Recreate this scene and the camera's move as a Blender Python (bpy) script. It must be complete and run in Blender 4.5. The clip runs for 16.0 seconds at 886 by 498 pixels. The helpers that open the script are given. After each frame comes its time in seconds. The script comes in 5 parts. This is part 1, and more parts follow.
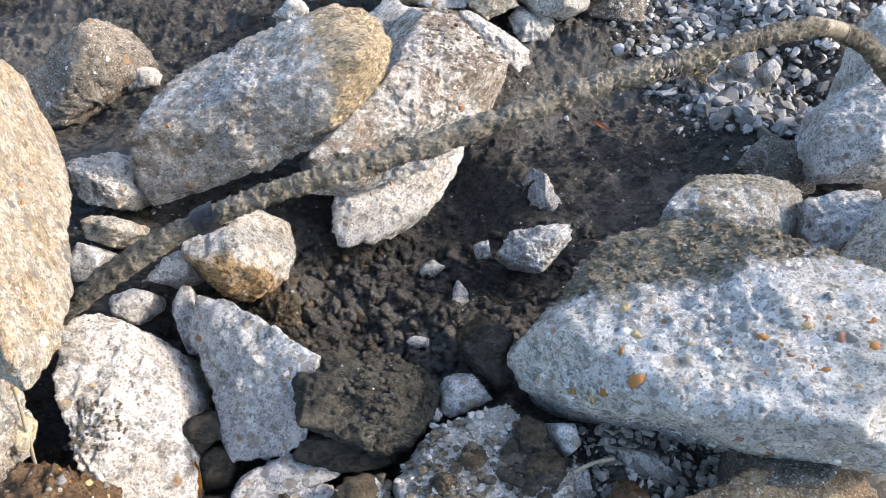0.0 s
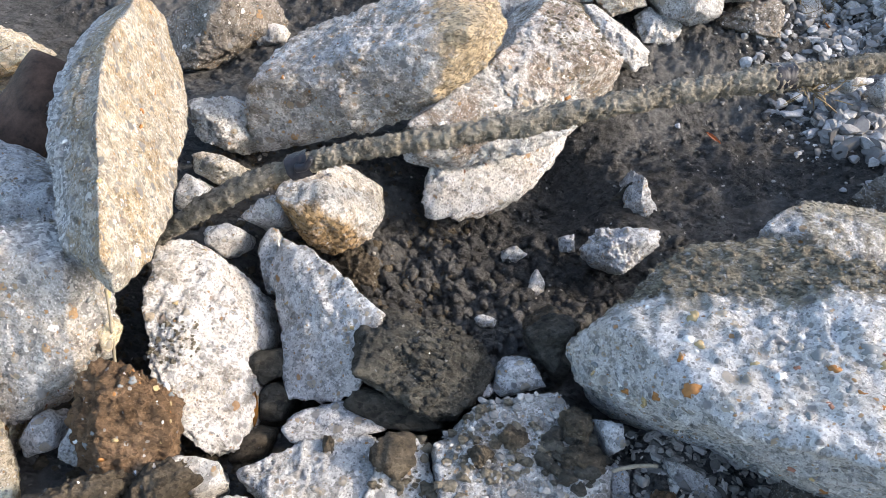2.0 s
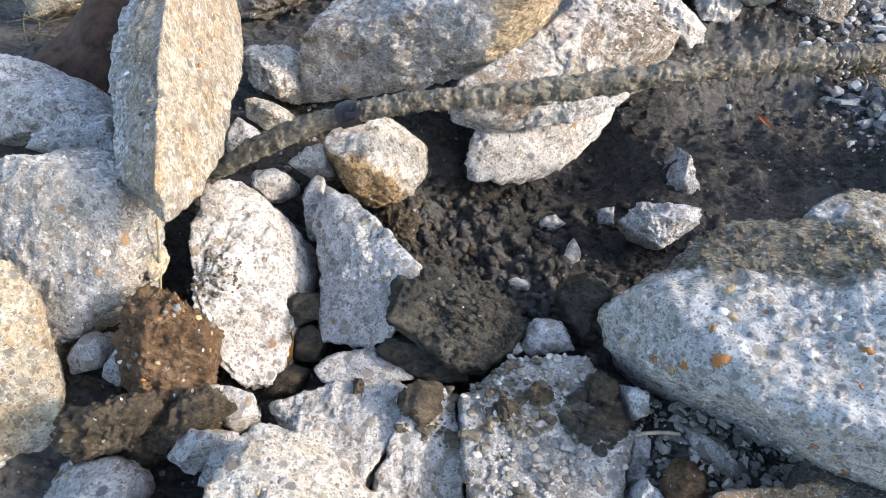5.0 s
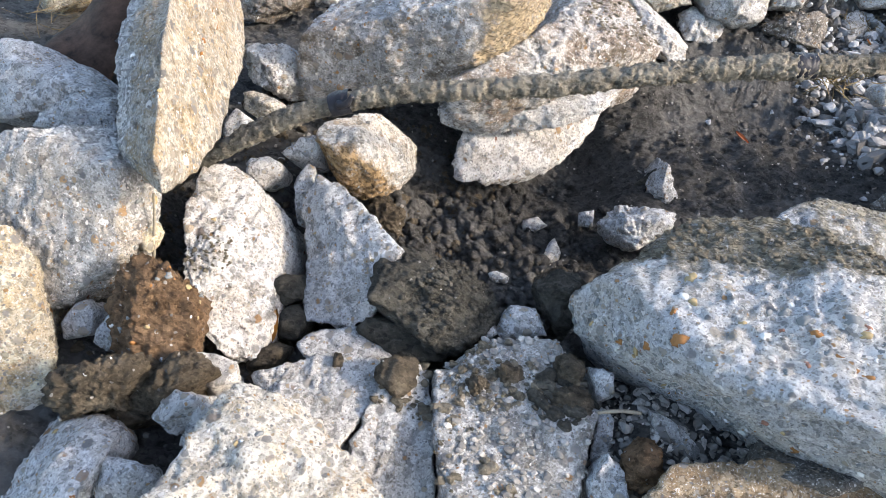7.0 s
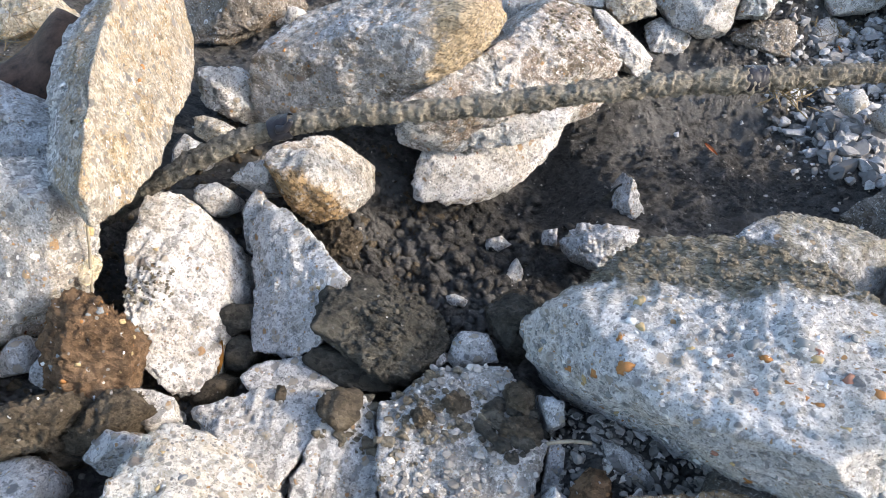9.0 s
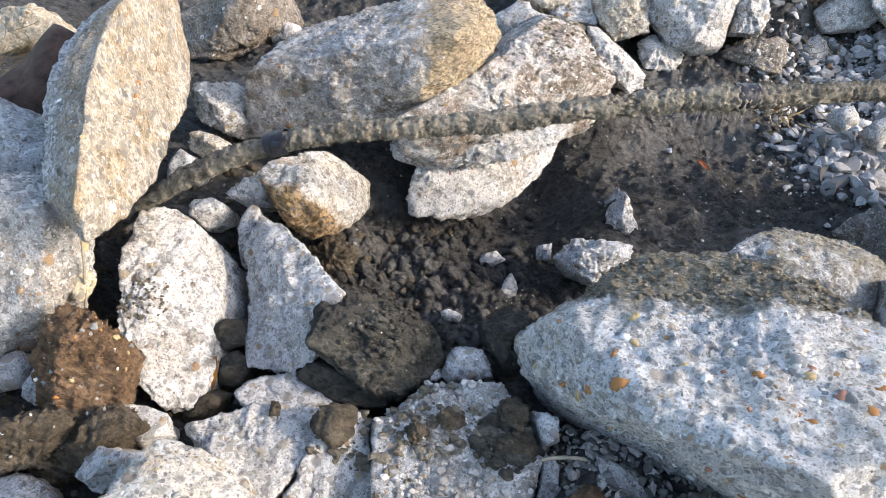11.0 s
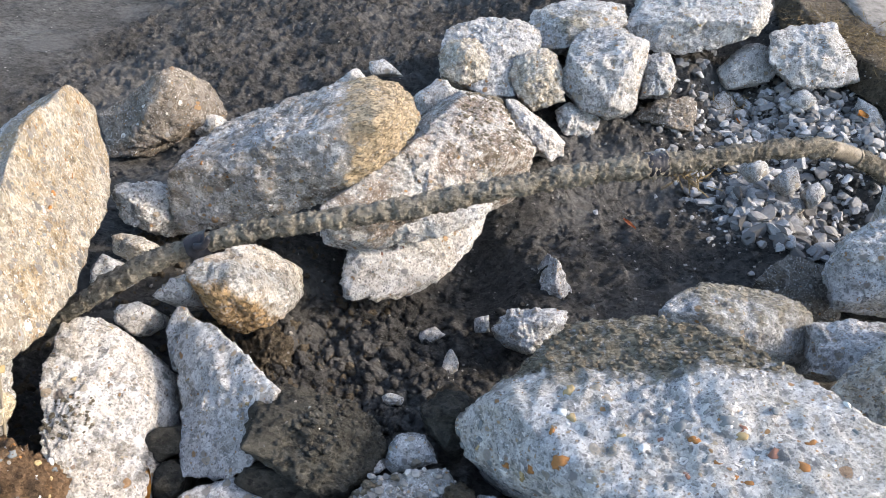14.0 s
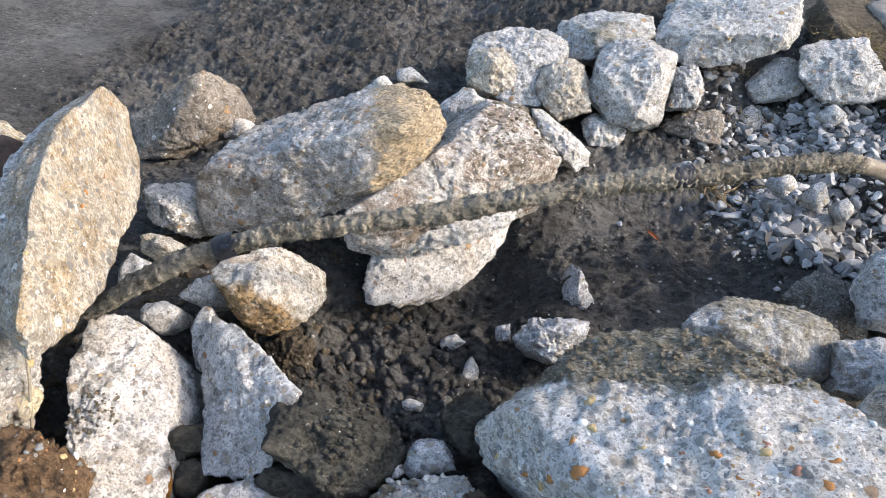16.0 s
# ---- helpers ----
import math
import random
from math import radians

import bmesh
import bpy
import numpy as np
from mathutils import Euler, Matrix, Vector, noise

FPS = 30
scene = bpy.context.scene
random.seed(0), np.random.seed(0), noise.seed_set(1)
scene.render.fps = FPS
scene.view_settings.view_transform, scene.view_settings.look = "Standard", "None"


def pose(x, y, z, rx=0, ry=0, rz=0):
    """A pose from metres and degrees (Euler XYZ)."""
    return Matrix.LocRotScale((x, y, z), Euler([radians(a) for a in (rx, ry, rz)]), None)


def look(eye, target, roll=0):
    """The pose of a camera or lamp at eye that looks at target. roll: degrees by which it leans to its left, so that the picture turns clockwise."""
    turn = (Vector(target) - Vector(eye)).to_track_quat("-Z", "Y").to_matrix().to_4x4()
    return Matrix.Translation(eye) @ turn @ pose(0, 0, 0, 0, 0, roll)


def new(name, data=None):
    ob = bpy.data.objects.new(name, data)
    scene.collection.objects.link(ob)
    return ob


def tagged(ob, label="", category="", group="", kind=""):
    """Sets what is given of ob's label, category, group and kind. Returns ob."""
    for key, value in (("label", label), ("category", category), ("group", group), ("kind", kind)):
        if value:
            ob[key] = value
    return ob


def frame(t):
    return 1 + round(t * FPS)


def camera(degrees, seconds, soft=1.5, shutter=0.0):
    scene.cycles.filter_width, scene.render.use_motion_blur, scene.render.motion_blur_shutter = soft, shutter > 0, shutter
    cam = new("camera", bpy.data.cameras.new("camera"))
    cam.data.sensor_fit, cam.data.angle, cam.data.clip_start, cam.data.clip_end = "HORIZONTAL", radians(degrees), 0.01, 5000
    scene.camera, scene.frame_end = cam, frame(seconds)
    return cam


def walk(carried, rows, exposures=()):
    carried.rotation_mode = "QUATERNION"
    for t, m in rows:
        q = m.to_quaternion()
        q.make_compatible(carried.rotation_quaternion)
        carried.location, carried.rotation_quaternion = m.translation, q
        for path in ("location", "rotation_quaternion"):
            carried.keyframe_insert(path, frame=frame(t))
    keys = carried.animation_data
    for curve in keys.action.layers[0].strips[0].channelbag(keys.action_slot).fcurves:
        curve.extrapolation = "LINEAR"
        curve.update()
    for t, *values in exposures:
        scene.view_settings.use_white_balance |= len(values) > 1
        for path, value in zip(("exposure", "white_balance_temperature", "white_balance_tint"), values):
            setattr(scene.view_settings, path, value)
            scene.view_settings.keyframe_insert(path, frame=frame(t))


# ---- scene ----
cam = camera(62.92, 16.0, soft=0.55)
PATH = [
    (0, (-0.092, -1.074, 1.198), (0.039, 0.384, -0.165), 5.3),
    (0.5, (-0.04, -1.065, 1.196), (-0.097, 0.379, -0.186), 5.1),
    (1, (-0.029, -1.099, 1.184), (-0.149, 0.31, -0.231), 6.2),
    (1.5, (-0.032, -1.105, 1.181), (-0.15, 0.324, -0.214), 7.0),
    (2, (-0.036, -1.109, 1.185), (-0.19, 0.32, -0.206), 6.6),
    (2.5, (-0.045, -1.125, 1.18), (-0.208, 0.308, -0.206), 7.6),
    (3, (-0.046, -1.13, 1.176), (-0.224, 0.284, -0.226), 7.4),
    (3.5, (-0.042, -1.13, 1.176), (-0.204, 0.279, -0.235), 7.6),
    (4, (-0.048, -1.134, 1.178), (-0.216, 0.273, -0.233), 8.2),
    (4.5, (-0.052, -1.137, 1.177), (-0.235, 0.271, -0.231), 8.3),
    (4.7, (-0.044, -1.139, 1.172), (-0.261, 0.224, -0.275), 7.8),
    (6.8, (-0.02, -1.257, 1.177), (-0.233, 0.164, -0.214), 11.9),
    (7, (0.024, -1.241, 1.169), (-0.22, 0.175, -0.222), 10.5),
    (7.5, (0.096, -1.188, 1.166), (-0.181, 0.197, -0.251), 9.7),
    (8, (0.103, -1.174, 1.173), (-0.169, 0.24, -0.215), 10.0),
    (8.5, (0.115, -1.174, 1.173), (-0.15, 0.267, -0.189), 9.1),
    (9, (0.112, -1.165, 1.173), (-0.15, 0.268, -0.198), 8.8),
    (11.5, (0.111, -1.166, 1.185), (-0.149, 0.312, -0.138), 9.2),
    (12, (0.115, -1.174, 1.193), (-0.203, 0.311, -0.108), 8.5),
    (12.5, (0.115, -1.165, 1.198), (-0.198, 0.33, -0.094), 7.8),
    (13, (0.118, -1.143, 1.198), (-0.119, 0.383, -0.072), 8.5),
    (13.5, (0.131, -1.131, 1.211), (-0.048, 0.446, -0.005), 7.9),
    (14, (0.137, -1.132, 1.218), (-0.024, 0.46, 0.018), 7.0),
    (14.5, (0.139, -1.132, 1.223), (0.027, 0.476, 0.039), 7.5),
    (15, (0.152, -1.131, 1.217), (0.064, 0.465, 0.015), 6.8),
    (15.5, (0.138, -1.135, 1.221), (-0.022, 0.473, 0.043), 7.0),
    (16, (0.133, -1.139, 1.218), (-0.089, 0.456, 0.031), 7.1),
]
walk(cam, [(t, look(eye, target, roll)) for t, eye, target, roll in PATH], [(0, 2.16, 6650, 10), (12, 2.13, 6650, 10), (14, 2.03, 6650, 10), (16, 2.03, 6650, 10)])

# ---- light ----
world = bpy.data.worlds.new("sky")
scene.world = world
world.use_nodes = True
wn = world.node_tree
sky = wn.nodes.new("ShaderNodeTexSky")
sky.sky_type = 'NISHITA'
sky.sun_disc = False
SUN_DIR = Vector((0.95, 0.05, 0.56)).normalized()
sky.sun_elevation = math.asin(SUN_DIR.z)
sky.sun_rotation = math.atan2(SUN_DIR.x, SUN_DIR.y)
sky.air_density, sky.dust_density = 1.0, 2.0
wn.links.new(sky.outputs[0], wn.nodes["Background"].inputs[0])
wn.nodes["Background"].inputs[1].default_value = 0.15
sun = new("sun", bpy.data.lights.new("sun", 'SUN'))
sun.data.energy, sun.data.angle, sun.data.color = 1.5, radians(5.0), (1.0, 0.89, 0.78)
sun.matrix_world = look(SUN_DIR * 20, (0, 0, 0))


# ---- materials ----
class Nodes:
    """Small helper round one material's node tree."""

    def __init__(self, name, rough=0.9):
        self.mat = bpy.data.materials.new(name)
        self.mat.use_nodes = True
        self.t = self.mat.node_tree
        self.bsdf = self.t.nodes["Principled BSDF"]
        self.bsdf.inputs["Roughness"].default_value = rough
        self.bsdf.inputs["Specular IOR Level"].default_value = 0.15
        self.co = self.t.nodes.new("ShaderNodeTexCoord").outputs["Object"]

    def put(self, socket, value):
        if isinstance(value, bpy.types.NodeSocket):
            self.t.links.new(value, socket)
        elif isinstance(value, tuple) and len(value) == 3 and socket.type == 'RGBA':
            socket.default_value = (*value, 1)
        else:
            socket.default_value = value

    def noise(self, scale, detail=4, rough=0.6, vector=None, distort=0.0):
        n = self.t.nodes.new("ShaderNodeTexNoise")
        self.put(n.inputs["Vector"], vector or self.co)
        n.inputs["Scale"].default_value, n.inputs["Detail"].default_value = scale, detail
        n.inputs["Roughness"].default_value, n.inputs["Distortion"].default_value = rough, distort
        return n.outputs[0]

    def cells(self, scale, feature='F1', vector=None):
        n = self.t.nodes.new("ShaderNodeTexVoronoi")
        n.feature = feature
        self.put(n.inputs["Vector"], vector or self.co)
        n.inputs["Scale"].default_value = scale
        return n

    def ramp(self, fac, stops):
        n = self.t.nodes.new("ShaderNodeValToRGB")
        self.put(n.inputs[0], fac)
        e = n.color_ramp.elements
        while len(e) < len(stops):
            e.new(0.5)
        for k, (pos, col) in zip(e, stops):
            k.position = pos
            k.color = (*col, 1) if isinstance(col, tuple) else (col, col, col, 1)
        return n.outputs[0]

    def math(self, op, a, b=0.0, clamp=False):
        n = self.t.nodes.new("ShaderNodeMath")
        n.operation, n.use_clamp = op, clamp
        self.put(n.inputs[0], a)
        self.put(n.inputs[1], b)
        return n.outputs[0]

    def mix(self, fac, a, b, how='MIX'):
        n = self.t.nodes.new("ShaderNodeMix")
        n.data_type, n.blend_type = 'RGBA', how
        self.put(n.inputs[0], fac)
        self.put(n.inputs[6], a)
        self.put(n.inputs[7], b)
        return n.outputs[2]

    def dot(self, vec):
        n = self.t.nodes.new("ShaderNodeVectorMath")
        n.operation = 'DOT_PRODUCT'
        self.put(n.inputs[0], self.co)
        n.inputs[1].default_value = vec
        return n.outputs["Value"]

    def warped(self, amount, scale):
        n = self.t.nodes.new("ShaderNodeTexNoise")
        self.put(n.inputs["Vector"], self.co)
        n.inputs["Scale"].default_value = scale
        m = self.t.nodes.new("ShaderNodeVectorMath")
        m.operation = 'MULTIPLY_ADD'
        self.put(m.inputs[0], n.outputs["Color"])
        m.inputs[1].default_value = (amount, amount, amount)
        self.put(m.inputs[2], self.co)
        return m.outputs[0]

    def chips(self, scale, stretch=(1, 1, 1), amount=0.008):
        """A random level for each angular chip of the surface."""
        m = self.t.nodes.new("ShaderNodeVectorMath")
        m.operation = 'MULTIPLY'
        self.put(m.inputs[0], self.warped(amount, 70))
        m.inputs[1].default_value = stretch
        v = self.cells(scale, vector=m.outputs[0])
        sep = self.t.nodes.new("ShaderNodeSeparateColor")
        self.put(sep.inputs[0], v.outputs["Color"])
        return sep.outputs[0]

    def bump(self, height, strength, distance, normal=None):
        n = self.t.nodes.new("ShaderNodeBump")
        n.inputs["Strength"].default_value, n.inputs["Distance"].default_value = strength, distance
        self.put(n.inputs["Height"], height)
        if normal:
            self.put(n.inputs["Normal"], normal)
        return n.outputs[0]

    def done(self, colour, rough=None, normal=None):
        self.put(self.bsdf.inputs["Base Color"], colour)
        if rough is not None:
            self.put(self.bsdf.inputs["Roughness"], rough)
        if normal:
            self.put(self.bsdf.inputs["Normal"], normal)
        return self.mat


def concrete(name, base, pale, stain, stain_amount=0.4, pebbles=0.35, mud=None, mud_or_lit_colour=(0.16, 0.135, 0.095), relief=1.0, dirty=0.55):
    """Broken concrete: cement paste, sand grains, rounded aggregate, stains; mud=(direction, offset) gives a smeared
    part, or one side toned as if lit.
    """
    n = Nodes(name, 0.92)
    big, mid, fine, grain = n.noise(6, 5), n.noise(28, 6, 0.7), n.noise(230, 4, 0.75), n.noise(90, 6, 0.8)
    col = n.mix(n.ramp(big, [(0.38, 0.0), (0.62, 1.0)]), base, pale)
    col = n.mix(n.ramp(mid, [(0.42, 0.0), (0.66, 0.35)]), col, tuple(c * 0.6 for c in base))
    col = n.mix(n.ramp(grain, [(0.36, 0.65), (0.43, 0.0)]), col, tuple(c * 0.42 for c in base))
    col = n.mix(n.ramp(grain, [(0.56, 0.0), (0.62, 0.7)]), col, tuple(min(0.85, c * 1.35) for c in pale))
    st = n.math('MULTIPLY', n.ramp(n.noise(9, 6, 0.7, distort=0.6), [(0.43, 0.0), (0.57, 1.0)]), stain_amount)
    col = n.mix(st, col, stain)
    col = n.mix(n.ramp(fine, [(0.38, 0.85), (0.43, 0.0), (0.72, 0.0)]), col, tuple(c * 0.35 for c in base))
    col = n.mix(n.ramp(fine, [(0.57, 0.0), (0.62, 0.8)]), col, (0.82, 0.81, 0.79))
    dirt = n.math('MULTIPLY', n.ramp(n.noise(13, 9, 0.78, distort=0.4), [(0.53, 0.0), (0.60, 1.0)]), dirty)
    col = n.mix(dirt, col, n.mix(grain, (0.07, 0.055, 0.038), (0.27, 0.215, 0.15)))
    lime = n.math('MULTIPLY', n.ramp(n.noise(17, 9, 0.75, distort=0.5), [(0.54, 0.0), (0.60, 1.0)]), 0.55)
    col = n.mix(lime, col, tuple(min(0.86, c * 1.25) for c in pale))
    flake, speck = n.chips(88), n.chips(230)
    col = n.mix(1.0, col, n.ramp(flake, [(0.0, 0.55), (0.28, 0.97), (1.0, 1.0)]), 'MULTIPLY')
    col = n.mix(1.0, col, n.ramp(speck, [(0.0, 0.60), (0.22, 0.98), (1.0, 1.0)]), 'MULTIPLY')
    where = n.warped(0.012, 60)
    height = n.math('ADD', n.math('MULTIPLY', mid, 0.8), n.math('MULTIPLY', n.math('SUBTRACT', lime, dirt), 0.25))
    for scale, share in ((38, pebbles), (80, pebbles * 0.9), (150, pebbles * 1.1)):
        v = n.cells(scale, vector=where)
        sep = n.t.nodes.new("ShaderNodeSeparateColor")
        n.put(sep.inputs[0], v.outputs["Color"])
        seen = n.math('LESS_THAN', sep.outputs[0], share)
        radius = n.math('MULTIPLY_ADD', sep.outputs[1], 0.25)
        radius.node.inputs[2].default_value = 0.16
        inside = n.math('SUBTRACT', radius, v.outputs["Distance"])
        disc = n.math('MULTIPLY', n.math('MULTIPLY', inside, 40.0, True), seen)
        tint = n.ramp(sep.outputs[2], [(0.0, (0.17, 0.17, 0.17)), (0.22, (0.26, 0.25, 0.24)), (0.40, (0.34, 0.31, 0.27)),
                                       (0.55, (0.42, 0.36, 0.27)), (0.68, (0.36, 0.20, 0.08)), (0.78, (0.25, 0.24, 0.23)), (0.92, (0.78, 0.75, 0.70))])
        rim = n.math('MULTIPLY', n.math('MULTIPLY', n.math('ADD', inside, 0.07), 40.0, True), seen)
        col = n.mix(n.math('MULTIPLY', rim, 0.45), col, tuple(c * 0.45 for c in base))
        col = n.mix(n.math('MULTIPLY', disc, 0.92), col, tint)
        height = n.math('ADD', height, n.math('MULTIPLY', n.math('MULTIPLY', n.math('MAXIMUM', inside, 0.0), seen), 60.0 / scale))
    pits = n.ramp(n.cells(95).outputs["Distance"], [(0.10, 1.0), (0.20, 0.0)])
    pits = n.math('MULTIPLY', pits, n.ramp(n.noise(20, 2), [(0.5, 0.0), (0.6, 1.0)]))
    col = n.mix(n.math('MULTIPLY', pits, 0.7), col, tuple(c * 0.25 for c in base))
    height = n.math('SUBTRACT', height, n.math('MULTIPLY', pits, 0.5))
    height = n.math('ADD', height, n.math('ADD', n.math('MULTIPLY', fine, 0.5), n.math('MULTIPLY', grain, 1.2)))
    height = n.math('ADD', height, n.math('ADD', n.math('MULTIPLY', flake, 0.75), n.math('MULTIPLY', speck, 0.40)))
    if mud:
        way, off = mud
        edge = n.math('ADD', n.dot(way), n.math('MULTIPLY', n.math('SUBTRACT', n.noise(14, 6, 0.7), 0.5), 0.22))
        mask = n.math('MULTIPLY', n.math('SUBTRACT', edge, off), 30.0, True)
        crumb = n.noise(120, 5, 0.75)
        crumb = n.math('ADD', n.math('MULTIPLY', crumb, 0.6), n.math('MULTIPLY', n.chips(170, (0.7, 1.5, 1)), 0.4))
        mud_or_lit_col = n.mix(n.ramp(crumb, [(0.32, 0.0), (0.68, 1.0)]), tuple(c * 0.4 for c in mud_or_lit_colour), tuple(c * 1.25 for c in mud_or_lit_colour))
        mask = n.math('MULTIPLY', mask, n.ramp(n.noise(70, 5, 0.75), [(0.33, 0.15), (0.48, 1.0)]))
        col = n.mix(mask, col, mud_or_lit_col)
        height = n.math('ADD', height, n.math('MULTIPLY', n.math('MULTIPLY', mask, crumb), 1.6))
    rough_part = n.bump(height, 1.0, 0.0085 * relief)
    return n.done(col, 0.92, n.bump(n.math('ADD', n.noise(420, 3, 0.8), n.chips(180)), 0.5, 0.003, rough_part))


GREY, PALE = (0.42, 0.43, 0.435), (0.60, 0.605, 0.60)
M_C = concrete("concrete_white_soiled", (0.66, 0.635, 0.595), (0.76, 0.735, 0.69), (0.50, 0.43, 0.34), 0.6, 0.22, dirty=0.6)
M_R = concrete("concrete_pebbled", (0.54, 0.54, 0.535), (0.67, 0.665, 0.655), (0.52, 0.45, 0.34), 0.45, 0.36, ((0.0, 1.0, 0.0), 0.06), (0.225, 0.20, 0.148), dirty=0.15)
M_R2 = concrete("concrete_muddy", GREY, PALE, (0.3, 0.26, 0.18), 0.4, 0.3, ((0.0, 0.3, 1.0), 0.03), (0.32, 0.295, 0.235))
M_B = concrete("concrete_grey_ochre", (0.45, 0.44, 0.43), (0.60, 0.59, 0.575), (0.30, 0.245, 0.18), 0.7, 0.45, ((1.0, 0.0, -0.10), 0.185), (0.48, 0.385, 0.26), dirty=0.75)
M_B2 = concrete("concrete_rusty", (0.48, 0.46, 0.43), (0.66, 0.63, 0.59), (0.20, 0.13, 0.08), 0.8, 0.35, dirty=0.95)
# ochre face; the left side's whitish skylight is painted in through the mud mask
M_L = concrete("concrete_ochre", (0.49, 0.43, 0.345), (0.66, 0.61, 0.53), (0.42, 0.30, 0.16), 0.8, 0.6, ((0.0, 0.0, -1.0), 0.060), (0.68, 0.67, 0.65), relief=1.5)
M_OCHRE = concrete("concrete_gold", (0.58, 0.50, 0.37), (0.76, 0.69, 0.56), (0.50, 0.35, 0.17), 0.75, 0.5, relief=1.4, dirty=0.4)
# shaded grey front and sunlit white top are put into the colour
M_LB = concrete("concrete_block_lit_top", (0.39, 0.38, 0.365), (0.52, 0.505, 0.48), (0.44, 0.35, 0.24), 0.45, 0.5, ((0.0, 1.0, -0.6), 0.175), (0.72, 0.705, 0.67), dirty=0.4)
M_W = concrete("concrete_white", (0.66, 0.64, 0.60), (0.76, 0.735, 0.695), (0.48, 0.41, 0.32), 0.55, 0.28, dirty=0.6)
M_WS = concrete("concrete_white_clay", (0.58, 0.55, 0.49), (0.74, 0.71, 0.65), (0.36, 0.24, 0.12), 0.5, 0.2, ((0.25, -1.0, -0.1), 0.015), (0.40, 0.27, 0.14))
M_D = concrete("concrete_pitted", (0.54, 0.545, 0.55), (0.72, 0.72, 0.715), (0.45, 0.40, 0.33), 0.45, 0.4, dirty=0.45)
M_S = concrete("concrete_slab_pale", (0.55, 0.54, 0.515), (0.71, 0.695, 0.665), (0.36, 0.32, 0.26), 0.45, 0.3, dirty=0.45)
M_S3 = concrete("concrete_slab_soiled", (0.48, 0.465, 0.44), (0.68, 0.66, 0.62), (0.24, 0.21, 0.165), 0.6, 0.55, dirty=0.6)
M_CREAM = concrete("concrete_cream", (0.70, 0.66, 0.58), (0.78, 0.735, 0.65), (0.50, 0.38, 0.22), 0.45, 0.6, relief=1.5, dirty=0.3)
M_CREAM2 = concrete("concrete_cream_lump", (0.50, 0.46, 0.39), (0.64, 0.59, 0.50), (0.42, 0.31, 0.17), 0.45, 0.35)
M_TAN = concrete("concrete_tan", (0.38, 0.285, 0.18), (0.52, 0.42, 0.29), (0.24, 0.145, 0.07), 0.6, 0.25)
# grey concrete with the shade of the large block put into its base colour
M_SHADE = concrete("concrete_shade_dark", (0.15, 0.145, 0.135), (0.22, 0.21, 0.20), (0.10, 0.085, 0.06), 0.5, 0.2)
M_DARKWARM = concrete("concrete_brown_grey", (0.23, 0.20, 0.165), (0.35, 0.31, 0.26), (0.16, 0.12, 0.08), 0.5, 0.25)
M_MUDROCK = concrete("concrete_mud_covered", (0.22, 0.205, 0.18), (0.30, 0.28, 0.25), (0.12, 0.10, 0.075), 0.7, 0.15)
M_F = concrete("concrete_far", (0.48, 0.48, 0.475), (0.65, 0.645, 0.63), (0.40, 0.35, 0.28), 0.4, 0.35, dirty=0.4)
M_YEL = concrete("stone_yellow", (0.62, 0.52, 0.36), (0.72, 0.62, 0.46), (0.5, 0.4, 0.2), 0.3, 0.1)


